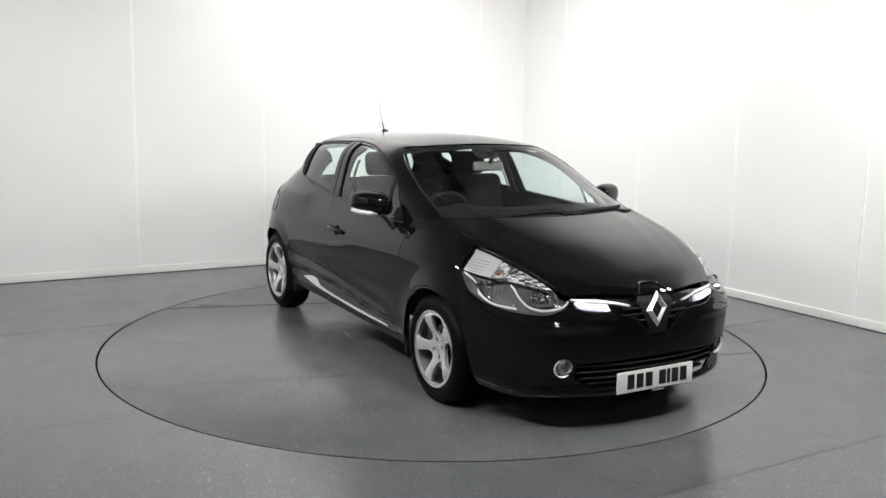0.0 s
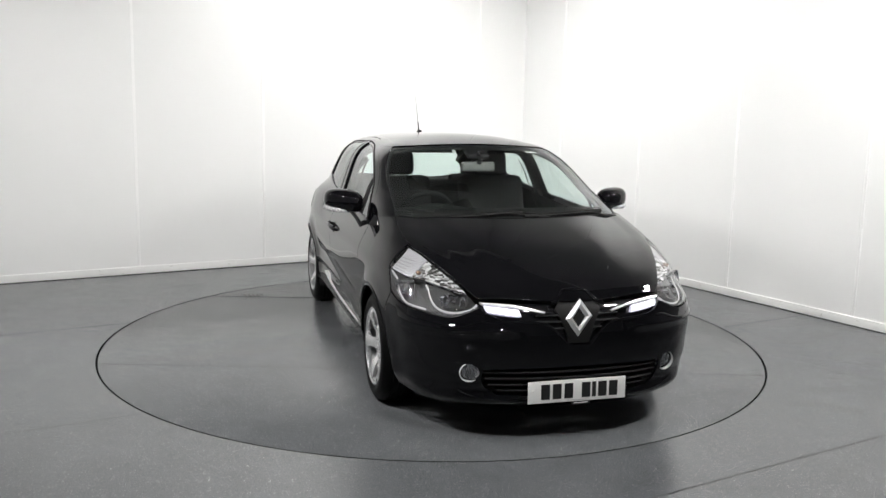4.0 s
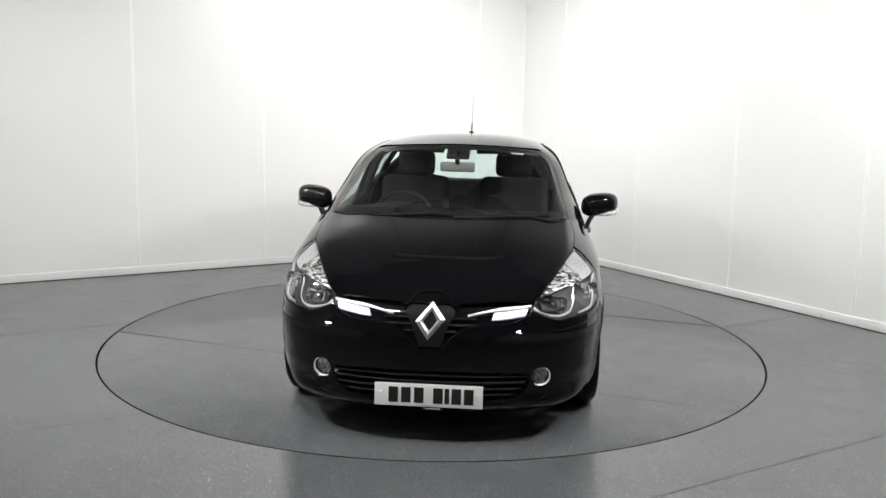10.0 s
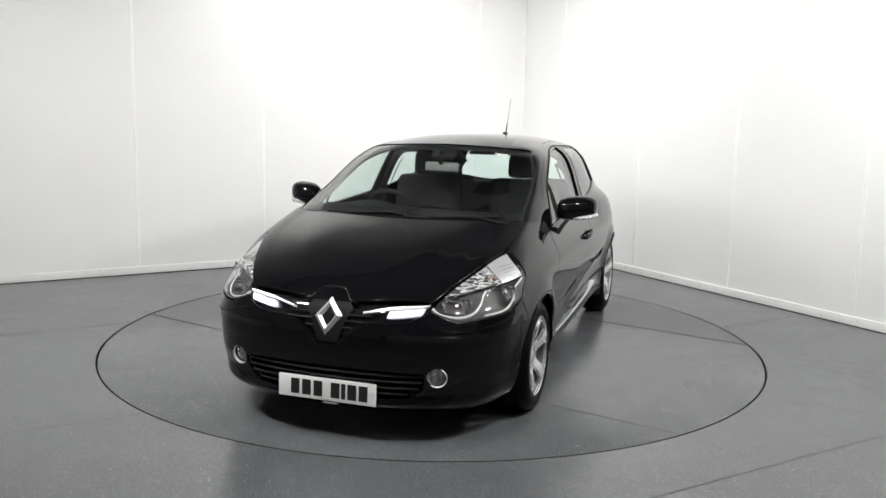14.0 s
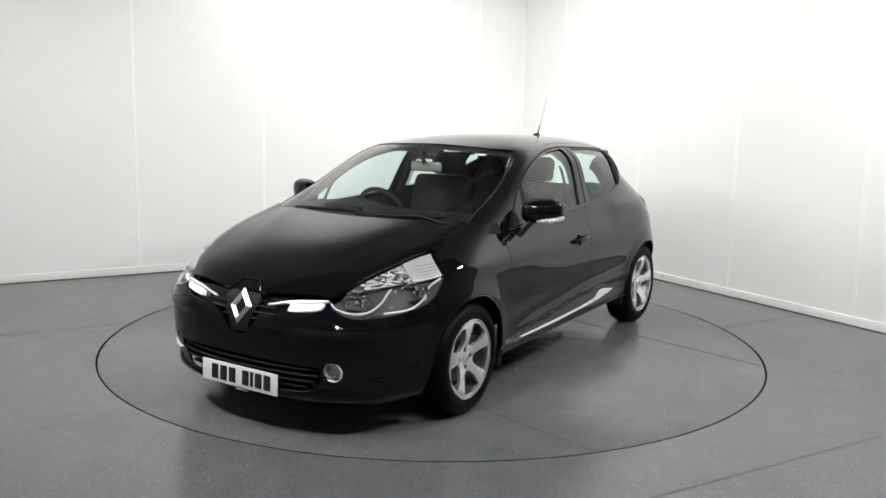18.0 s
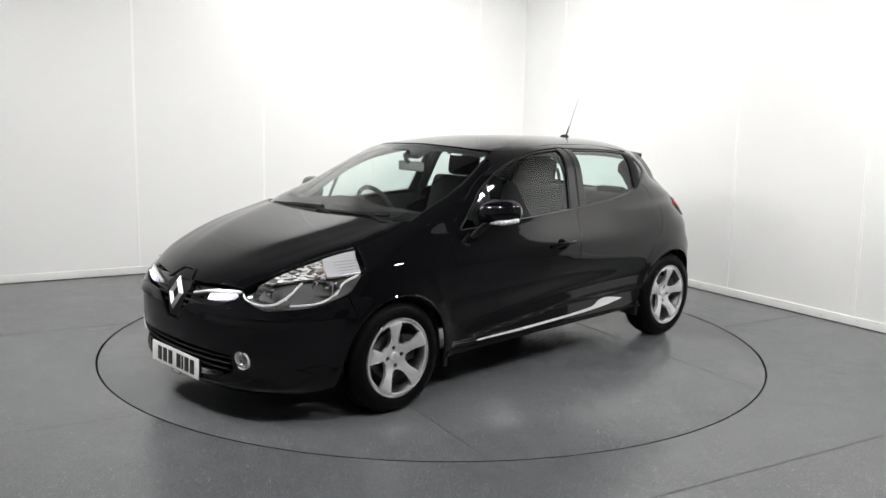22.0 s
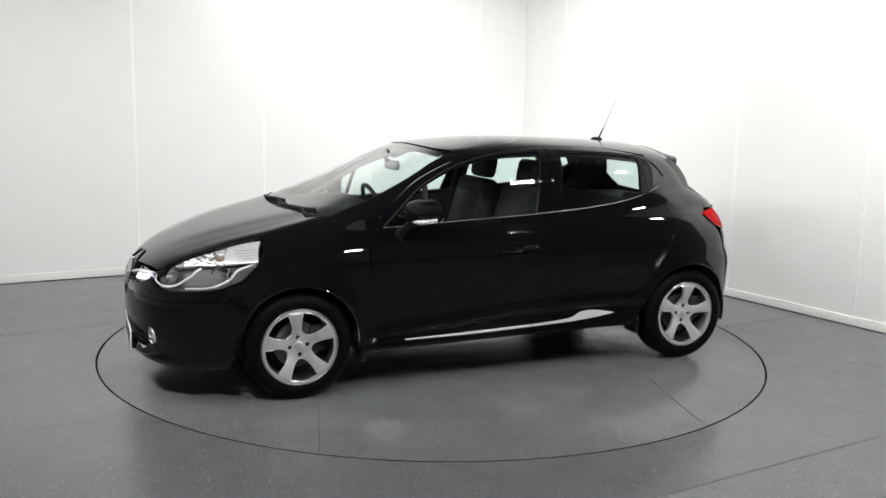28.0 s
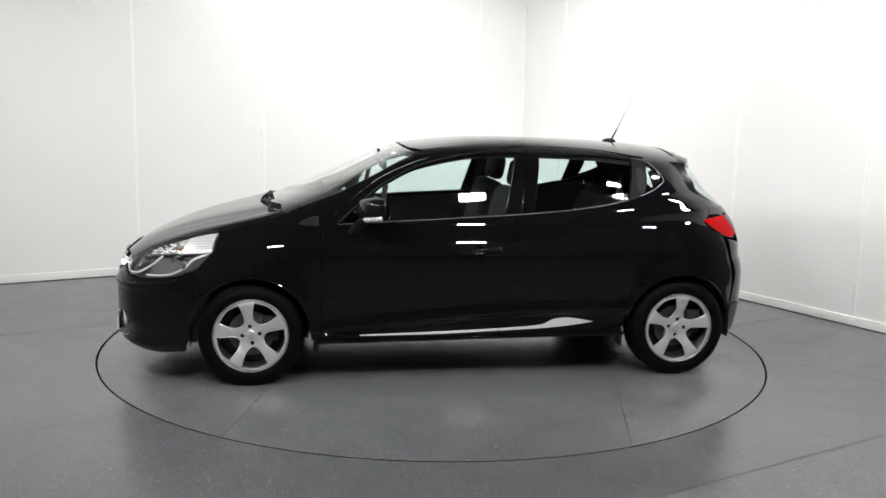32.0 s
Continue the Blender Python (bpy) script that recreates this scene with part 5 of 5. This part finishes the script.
def wheel_meshes():
    """Meshes shared by the four wheels, outer side to +y."""
    w, R = 0.0975, 0.305
    made = {}

    def keep(name, bm):
        me = bpy.data.meshes.new(name)
        bm.to_mesh(me)
        bm.free()
        me.shade_smooth()
        me.set_sharp_from_angle(angle=radians(40))
        made[name] = me
    prof = [(-w + 0.015, 0.205), (-w - 0.002, 0.218), (-w - 0.006, 0.245), (-w + 0.004, 0.275), (-w + 0.016, 0.293), (-0.062, 0.3005)]
    for g_ in (-0.045, -0.015, 0.015, 0.045):
        prof += [(g_ - 0.0045, 0.3035), (g_ - 0.0035, 0.297), (g_ + 0.0035, 0.297), (g_ + 0.0045, 0.3035)]
    prof += [(0.062, 0.3005), (w - 0.016, 0.293), (w - 0.008, 0.282), (w - 0.006, 0.2805), (w + 0.001, 0.270), (w + 0.005, 0.250), (w + 0.006, 0.243), (w + 0.003, 0.238), (w + 0.003, 0.226), (w - 0.002, 0.217), (w - 0.012, 0.210)]
    keep("tyre", lathe(prof, 96))
    keep("rim", lathe([(w - 0.015, 0.212), (w - 0.003, 0.2165), (w - 0.001, 0.214), (w - 0.003, 0.208), (w - 0.012, 0.203), (0.06, 0.198), (0.05, 0.190), (-0.02, 0.186), (-0.085, 0.196)], 96))
    circle = [(0.206 * math.cos(t), 0.206 * math.sin(t)) for t in np.linspace(0, 2 * math.pi, 120, endpoint=False)]
    holes = []
    for k in range(5):
        mid = 90 + 36 + 72 * k
        pts = [(r * math.cos(radians(mid + a)), r * math.sin(radians(mid + a)), *c) for r, a, c in
               ((0.193, -23, (1,)), (0.195, 0, ()), (0.193, 23, (1,)), (0.15, 23.5, ()), (0.112, 22.5, ()), (0.086, 16.5, ()), (0.073, 0, ()), (0.086, -16.5, ()), (0.112, -22.5, ()), (0.15, -23.5, ()))]
        holes.append(spline(pts, 5))
    made["holes"] = holes
    bolts = [[(0.049 * math.cos(radians(a)) + 0.0135 * math.cos(t), 0.049 * math.sin(radians(a)) + 0.0135 * math.sin(t)) for t in np.linspace(0, 2 * math.pi, 18, endpoint=False)] for a in (0, 90, 180, 270)]
    v, f = fill(np.array(circle), [*holes, *[np.array(b) for b in bolts]], 0.011)
    me = sheet("spokes", v, f, on_wheel, 0, 0.020, 1)
    made["spokes"] = me
    for k, hole in enumerate(holes):
        pts = [surface(on_wheel_out, a, b, 0.0)[0] for a, b in hole]
        keep("spoke_edge_%d" % k, tube(pts, 0.0020, 6, True))
    keep("rim_lip", tube([(0.2115 * math.cos(t), 0.0955, 0.2115 * math.sin(t)) for t in np.linspace(0, 2 * math.pi, 96, endpoint=False)], 0.0035, 8, True))
    bm = lathe([(0.02, 0.0005), (0.02, 0.055), (0.028, 0.07), (0.028, 0.128), (0.016, 0.130), (0.016, 0.07)], 64)
    keep("brake_disc", bm)
    keep("brake_hub", lathe([(0.045, 0.0005), (0.045, 0.060), (0.01, 0.066)], 40))
    keep("caliper", box((0.0, 0.03, 0.0), (0.09, 0.06, 0.15), bevel=0.012))
    keep("centre_cap", lathe([(0.070, 0.0005), (0.070, 0.021), (0.067, 0.026), (0.060, 0.028)], 40))
    bm = bmesh.new()
    add_box(bm, (0, 0.0705, 0), (0.004, 0.003, 0.026), Matrix.Rotation(radians(20), 3, "Y"))
    keep("cap_mark", bm)
    keep("wheel_bolt", lathe([(0.040, 0.0005), (0.052, 0.0005), (0.053, 0.0085), (0.050, 0.0128), (0.036, 0.0132)], 18))
    keep("backplate", lathe([(-0.03, 0.0005), (-0.03, 0.188)], 48))
    return made


def wheel(car, made, x, side, turn):
    root = new("wheel")
    root.parent = car
    root["label"] = "five-spoke silver alloy wheel with a black tyre"
    root.matrix_local = pose(x, side * (0.757 if x > 0 else 0.748), 0.2995, 0, 0, 0 if side > 0 else 180)
    spin = pose(0, 0, 0, 0, turn, 0)
    part("tyre", made["tyre"], M_RUBBER, root, "black rubber tyre")
    part("rim", made["rim"], M_ALLOY_DARK, root)
    for name, mat in (("spokes", M_ALLOY), ("centre_cap", M_ALLOY), ("cap_mark", M_ALLOY_DARK)):
        part(name, made[name], mat, root).matrix_local = spin
    for k in range(5):
        part("spoke_edge", made["spoke_edge_%d" % k], M_EDGE, root).matrix_local = spin
    part("rim_lip", made["rim_lip"], M_EDGE, root)
    for a in (0, 90, 180, 270):
        part("wheel_bolt", made["wheel_bolt"], M_TRIM, root).matrix_local = spin @ pose(0.049 * math.cos(radians(a)), 0, 0.049 * math.sin(radians(a)))
    part("brake_disc", made["brake_disc"], M_DISC, root)
    part("brake_hub", made["brake_hub"], M_UNDER, root)
    part("caliper", made["caliper"], M_UNDER, root).matrix_local = pose(-0.11 * (1 if side > 0 else -1), -0.01, 0.03)
    part("backplate", made["backplate"], M_UNDER, root)
    return root


def underside(car):
    """Floor pan, wheel housings and a dark shell behind the panels."""
    bm = bmesh.new()
    add_box(bm, (0.0, 0, 0.385), (1.80, 1.45, 0.05), bevel=0.02)
    add_box(bm, (1.72, 0, 0.235), (0.45, 1.0, 0.05), bevel=0.02)
    add_box(bm, (-1.50, 0, 0.28), (0.45, 1.0, 0.06), bevel=0.02)
    add_box(bm, (1.3, 0, 0.33), (0.75, 1.02, 0.08), bevel=0.02)
    add_box(bm, (-1.3, 0, 0.37), (0.75, 1.0, 0.08), bevel=0.02)
    part("floor_pan", bm, M_UNDER, car)
    part("exhaust", tube([(0.9, 0.1, 0.285), (-0.6, 0.12, 0.285), (-1.2, 0.2, 0.27), (-1.62, 0.42, 0.265)], 0.028, 10), M_DISC, car)
    for x in (WHEEL_X, -WHEEL_X):
        part("axle", tube([(x, -0.62, 0.29), (x, 0.62, 0.29)], 0.03, 10), M_UNDER, car)
        for s in (1, -1):
            bm = bmesh.new()
            pts = arch(x, 0.30, ARCH_R + 0.006, -12, 192, 30)
            a = [bm.verts.new((p[0], 0.80, p[1])) for p in pts]
            b = [bm.verts.new((p[0], 0.52, p[1])) for p in pts]
            for i in range(len(pts) - 1):
                bm.faces.new((a[i], a[i + 1], b[i + 1], b[i]))
            bm.faces.new(b)
            part("wheel_housing", sided(bm, s), M_UNDER, car)
    # bulkheads that shut the engine bay, the cabin's lower part and the boot from below and the sides
    for s in (1, -1):
        loop = [(1.95, 0.24), (1.66, 0.24), *arch(WHEEL_X, 0.30, ARCH_R + 0.01, -8, 188, 20), (0.9, 0.24), (-0.9, 0.24), *arch(-WHEEL_X, 0.30, ARCH_R + 0.01, -8, 188, 20), (-1.7, 0.3), (-1.74, 0.99), (-1.1, 1.0), (-0.9, 0.95), (0.85, 0.88), (1.45, 0.80), (1.9, 0.62)]
        v, f = fill(np.array(loop), (), 0.08)
        part("inner_shell", sheet("inner_shell", v, f, lambda q: on_flank(q) * [0.97, 0.955, 1], -0.012, 0, s), M_UNDER, car)
    for s in (1, -1):
        part("boot_trim", box((-1.55, s * 0.61, 0.865), (0.02, 0.16, 0.17), Matrix.Rotation(radians(-35 * s), 3, "Z"), 0.004), M_UNDER, car)
    part("firewall", box((0.98, 0, 0.58), (0.03, 1.30, 0.70)), M_UNDER, car)


def seat(car, x, y):
    root = new("front_seat")
    root.parent = car
    root["label"] = "dark cloth front seat with headrest"
    part("cushion", box((x + 0.05, y, 0.52), (0.52, 0.50, 0.16), bevel=0.05), M_CLOTH, root)
    part("backrest", box((x - 0.30, y, 0.82), (0.14, 0.50, 0.62), Matrix.Rotation(radians(-16), 3, "Y"), 0.06), M_CLOTH, root)
    part("headrest", box((x - 0.415, y, 1.205), (0.10, 0.27, 0.17), Matrix.Rotation(radians(-10), 3, "Y"), 0.04), M_CLOTH, root)
    for d in (-0.06, 0.06):
        part("headrest_post", tube([(x - 0.385, y + d, 1.07), (x - 0.41, y + d, 1.16)], 0.006, 8), M_SILVER, root)


def cabin(car):
    # dashboard: a rounded shelf under the screen
    bm = bmesh.new()
    rows = []
    for y in np.linspace(-0.70, 0.70, 25):
        k = (abs(y) / 0.70) ** 3
        hump = 0.035 * math.exp(-((y + 0.36) / 0.17) ** 2)
        xs = float(nose_x(y * 0.9, 1.0, True)) - 0.03
        rows.append([bm.verts.new(p) for p in ((xs, y, 0.975), (xs - 0.18, y, 0.985 + hump * 0.4), (0.74 - 0.05 * k, y, 0.995 + hump), (0.60, y, 0.965 + hump), (0.555, y, 0.90), (0.60, y, 0.74), (0.72, y, 0.60), (0.95, y, 0.55))])
    for a, b in zip(rows, rows[1:]):
        for i in range(len(a) - 1):
            bm.faces.new((a[i], b[i], b[i + 1], a[i + 1]))
    bmesh.ops.recalc_face_normals(bm, faces=bm.faces)
    part("dashboard", bm, M_CABIN, car, "dark plastic dashboard")
    part("centre_screen", box((0.575, 0.0, 0.90), (0.03, 0.20, 0.14), bevel=0.008), M_GLOSSTRIM, car)
    # steering wheel on the car's right
    sw = new("steering_wheel")
    sw.parent = car
    m = Matrix.Translation((0.47, -0.345, 0.905)) @ Matrix.Rotation(radians(24), 4, "Y")
    bm = tube([(0, 0.185 * math.cos(t), 0.185 * math.sin(t)) for t in np.linspace(0, 2 * math.pi, 40, endpoint=False)], 0.0155, 10, True)
    bm.transform(m)
    part("rim", bm, M_CABIN, sw)
    bm = box((0.02, 0, -0.01), (0.05, 0.14, 0.12), bevel=0.02)
    bm.transform(m)
    part("boss", bm, M_CABIN, sw)
    for a in (10, 170, 270):
        bm = tube([(0.01, 0.05 * math.cos(radians(a)), 0.05 * math.sin(radians(a))), (0, 0.178 * math.cos(radians(a)), 0.178 * math.sin(radians(a)))], 0.015, 8, flat=0.5)
        bm.transform(m)
        part("spoke", bm, M_CABIN, sw)
    for y in (0.36, -0.36):
        seat(car, 0.05, y)
    rear = new("rear_bench")
    rear.parent = car
    rear["label"] = "dark cloth rear bench with headrests"
    part("cushion", box((-0.72, 0, 0.52), (0.50, 1.20, 0.18), bevel=0.05), M_CLOTH, rear)
    part("backrest", box((-1.06, 0, 0.76), (0.14, 1.20, 0.54), Matrix.Rotation(radians(-18), 3, "Y"), 0.05), M_CLOTH, rear)
    for y in (0.40, -0.40):
        part("headrest", box((-1.16, y, 1.03), (0.08, 0.24, 0.07), Matrix.Rotation(radians(-12), 3, "Y"), 0.03), M_CLOTH, rear)
    part("parcel_shelf", box((-1.42, 0, 0.978), (0.52, 1.16, 0.02), bevel=0.005), M_CABIN, car)
    part("cabin_floor", box((0, 0, 0.39), (2.2, 1.35, 0.03)), M_CABIN, car)
    part("centre_console", box((0.35, 0, 0.52), (0.8, 0.18, 0.28), bevel=0.04), M_CABIN, car)
    for s in (1, -1):
        v, f = fill(np.array([(0.86, 0.40), (-1.15, 0.40), (-1.15, 1.06), (-0.9, 1.05), (-0.3, 0.985), (0.80, 0.925)]), (), 0.08)
        part("door_card", sheet("door_card", v, f, lambda q: on_flank_door(q) * [1, 0.93, 1], -0.01, 0, s), M_CABIN, car)
        # inner pillar linings
        bead("pillar_lining", [(0.83, 0.985), (0.66, 1.12), (0.50, 1.225), (0.30, 1.30), (0.02, 1.358), (-0.35, 1.372), (-0.8, 1.358), (-1.1, 1.325), (-1.35, 1.29)], on_cabin, 0.024, M_LINING, car, lift=-0.040, sign=s, flat=0.8)
        bead("pillar_lining", [(-0.325, 1.37), (-0.275, 1.0), (-0.25, 0.85)], on_cabin, 0.035, M_CABIN, car, lift=-0.045, sign=s, flat=0.8)
        bead("pillar_lining", [(-1.32, 1.30), (-1.33, 1.15), (-1.32, 1.0)], on_cabin, 0.085, M_CABIN, car, lift=-0.09, sign=s)
        bead("seat_belt", [(-0.30, 1.30), (-0.27, 1.1), (-0.25, 0.9)], on_cabin, 0.012, M_CLOTH, car, lift=-0.10, sign=s, flat=0.3)
    # roof lining
    half = [(0.30, 0.52), (0.0, 0.53), (-0.7, 0.53), (-1.30, 0.47)]
    loop = np.array(half + [(x, -y) for x, y in half[::-1]])
    v, f = fill(loop, (), 0.06)
    part("roof_lining", sheet("roof_lining", v, f, on_roof, -0.045, 0), M_LINING, car)
    # rear-view mirror, sensor pod and visors
    rv = new("rear_view_mirror")
    rv.parent = car
    part("housing", box((0.475, 0.0, 1.238), (0.035, 0.225, 0.062), bevel=0.014), M_TRIMGREY, rv)
    part("stalk", tube([(0.50, 0, 1.262), (0.52, 0, 1.29), (0.50, 0, 1.335)], 0.016, 10), M_TRIM, rv)
    part("sensor_pod", box((0.430, 0.0, 1.322), (0.12, 0.15, 0.035), Matrix.Rotation(radians(23), 3, "Y"), 0.014), M_TRIM, rv)
    for y in (0.30, -0.30):
        part("sun_visor", box((0.185, y * 0.93, 1.330), (0.15, 0.34, 0.014), Matrix.Rotation(radians(7), 3, "Y"), 0.005), M_CABIN, car)
    frit = [(0.525, 1.344), (0.40, 1.358), (0.2, 1.370), (0.0, 1.375)]
    loop = frit + [(-p[0], p[1]) for p in frit[-2::-1]] + [(-0.54, 1.330), (-0.40, 1.346), (-0.10, 1.358), (0.10, 1.358), (0.40, 1.346), (0.54, 1.330)]
    skin("screen_header", [(*p, 1) for p in loop], on_screen, M_CABIN, car, lift=-0.012, rim=0, n=2, step=0.03)
    # dark frit along the screen's upper and side edges
    bead("screen_seal", [(0.682, 1.0), (0.660, 1.10), (0.628, 1.22), (0.582, 1.30), (0.532, 1.342), (0.40, 1.358), (0.2, 1.369), (0.0, 1.374), (-0.2, 1.369), (-0.40, 1.358), (-0.532, 1.342), (-0.582, 1.30), (-0.628, 1.22), (-0.660, 1.10), (-0.682, 1.0)], on_screen, 0.010, M_TRIM, car, lift=-0.010, flat=0.6)
    low = [(0.684, 0.996), (0.4, 1.006), (0.0, 1.009), (-0.4, 1.006), (-0.684, 0.996), (-0.676, 1.040), (-0.4, 1.044), (0.0, 1.046), (0.4, 1.044), (0.676, 1.040)]
    skin("screen_base", [(*p, 1) for p in low], on_screen, M_WIPER, car, lift=-0.007, rim=0, n=2, step=0.02, label="black printed band along the foot of the windscreen")
    skin("tax_sticker", [(0.34, 1.335, 1), (0.42, 1.330, 1), (0.42, 1.338, 1), (0.34, 1.343, 1)], on_screen, M_PLATE, car, lift=-0.006, rim=0, n=2)


def table_marks(table):
    """Sheet joints and scuffs on the turntable."""
    ux, uy = 0.262, 0.965
    nx, ny = uy, -ux
    for off in (0.79, -1.215):
        half = math.sqrt(TABLE_R ** 2 - off * off) - 0.012
        bm = box((0, 0, 0.0003), (0.0050, 2 * half, 0.0014))
        bm.transform(Matrix.Translation((nx * off, ny * off, 0)) @ Matrix.Rotation(math.atan2(-ux, uy), 4, "Z"))
        part("sheet_seam", bm, M_WELD, table)
    # a worn patch of five faint dashes near the rim
    for k in range(5):
        bm = box((0, 0, 0.0004), (0.15 - 0.01 * k, 0.017, 0.0012))
        bm.transform(Matrix.Translation((-1.61, -1.14 + 0.034 * (k - 2), 0)) @ Matrix.Rotation(radians(5), 4, "Z"))
        part("worn_dash", bm, M_WORN, table)
    rnd = random.Random(4)
    for cx, cy, n, spread in ((0.40, 0.74, 14, 0.10), (0.12, 0.82, 12, 0.12), (-0.18, 0.70, 10, 0.10), (-0.56, 0.69, 12, 0.05), (0.24, -0.62, 9, 0.09), (-0.34, -0.49, 7, 0.12), (1.80, 0.05, 7, 0.12)):
        for _ in range(n):
            x, y = cx + rnd.gauss(0, spread), cy + rnd.gauss(0, spread * 0.35)
            if x * x + y * y > 4.4:
                continue
            L, w, a = rnd.uniform(0.012, 0.07), rnd.uniform(0.002, 0.006), rnd.gauss(0.05, 0.2)
            bm = bmesh.new()
            k = 9
            ring = [bm.verts.new((x + math.cos(a) * L * math.cos(t) * rnd.uniform(0.6, 1) - math.sin(a) * w * math.sin(t), y + math.sin(a) * L * math.cos(t) + math.cos(a) * w * math.sin(t) * rnd.uniform(0.5, 1.2), 0.0012)) for t in np.linspace(0, 2 * math.pi, k, endpoint=False)]
            bm.faces.new(ring)
            bmesh.ops.recalc_face_normals(bm, faces=bm.faces)
            part("scuff_mark", bm, M_SCUFF, table)


def motions():
    rows = []
    for k in range(33):
        a = TURN_START + TURN_RATE * k - 90
        c, s = math.cos(radians(a)), math.sin(radians(a))
        rows.append((float(k), pose(c * CAR_X - s * CAR_Y, s * CAR_X + c * CAR_Y, 0, 0, 0, a)))
    walk(CAR, rows)
    walk(TABLE, [(t, pose(0, 0, 0, 0, 0, TURN_START + TURN_RATE * t - 90)) for t, _ in rows])


def crystal_material():
    """Faceted reflector: its reflections painted into the colour as small bright and dark cells."""
    m, tree, b = material("crystal_reflector")
    N, L = tree.nodes.new, tree.links.new
    co, v = N("ShaderNodeTexCoord"), N("ShaderNodeTexVoronoi")
    put(v, Scale=90.0)
    squash = N("ShaderNodeMapping")
    squash.inputs["Scale"].default_value = (0.5, 0.5, 1.6)
    L(co.outputs["Object"], squash.inputs[0])
    L(squash.outputs[0], v.inputs["Vector"])
    sep, ramp = N("ShaderNodeSeparateColor"), N("ShaderNodeValToRGB")
    L(v.outputs["Color"], sep.inputs[0])
    L(sep.outputs[0], ramp.inputs[0])
    ramp.color_ramp.elements[0].position, ramp.color_ramp.elements[0].color = 0.25, (0.05, 0.048, 0.046, 1)
    ramp.color_ramp.elements[1].position, ramp.color_ramp.elements[1].color = 0.75, (0.75, 0.75, 0.76, 1)
    L(ramp.outputs[0], b.inputs["Base Color"])
    put(b, Roughness=0.2, Metallic=0.4)
    bump = N("ShaderNodeBump")
    put(bump, Strength=0.5, Distance=0.004)
    L(v.outputs["Distance"], bump.inputs["Height"])
    L(bump.outputs[0], b.inputs["Normal"])
    return m


M_CRYSTAL = crystal_material()
M_HOUSING = plain("lamp_housing", (0.015, 0.015, 0.016), 0.5, 0.0, vary=0.3, scale=40)
M_BADGE = plain("badge_silver", (0.60, 0.60, 0.61), 0.34, 0.8)
M_SATIN = plain("satin_metal", (0.78, 0.78, 0.79), 0.32, 0.45)
M_BAND = plain("bright_reflector", (0.44, 0.44, 0.46), 0.28, 0.35, bump=0.2, scale=160, vary=0.12)
M_FACET = plain("faceted_mirror", (0.86, 0.86, 0.88), 0.09, 1.0)
M_BEZEL = plain("lamp_bezel", (0.022, 0.022, 0.024), 0.38, vary=0.15, scale=40)
M_AMBERGLASS = plain("amber_glass", (0.16, 0.10, 0.065), 0.15, coat=1.0)
M_LIGHTGUIDE = plain("light_guide", (0.80, 0.80, 0.81), 0.16, 0.2, coat=1.0)
M_SLAT = plain("grille_slat", (0.008, 0.008, 0.009), 0.55, bump=0.05, scale=200, ior=1.2)
M_DARKCHROME = plain("dark_chrome", (0.11, 0.11, 0.12), 0.42, 0.9)
M_PANEL = plain("grey_panel", (0.007, 0.007, 0.008), 0.6, vary=0.15, scale=60, ior=1.18)
M_TRIMGREY = plain("grey_plastic", (0.16, 0.165, 0.16), 0.45)
M_STEEL = plain("aerial_steel", (0.25, 0.25, 0.25), 0.35, 0.7)
M_WIPER = plain("wiper_black", (0.008, 0.008, 0.008), 0.6, vary=0.2, scale=60, ior=1.25)
M_INDICATOR = plain("clear_indicator", (0.55, 0.55, 0.56), 0.22, 0.35, vary=0.55, scale=90, coat=0.8)
M_EDGE = plain("bright_edge", (0.85, 0.85, 0.86), 0.18, 0.9)
M_WORN = plain("worn_vinyl", (0.085, 0.080, 0.078), 0.4, vary=0.5, scale=60, ior=1.3)
M_SCUFF = plain("scuff", (0.03, 0.03, 0.031), 0.4, vary=0.3, scale=40)

room()
TABLE = turntable()
table_marks(TABLE)
for spot in LAMPS:
    lamp(*spot)
CAR = tagged(new("car"), "glossy black five-door hatchback car parked on the turntable", "car")
body(CAR)
front_end(CAR)
rear_end(CAR)
flank_trim(CAR)
roof_things(CAR)
underside(CAR)
cabin(CAR)
WHEELS = wheel_meshes()
for x, s, turn in ((WHEEL_X, 1, 7), (WHEEL_X, -1, 20), (-WHEEL_X, 1, -5), (-WHEEL_X, -1, 12)):
    wheel(CAR, WHEELS, x, s, turn)
motions()
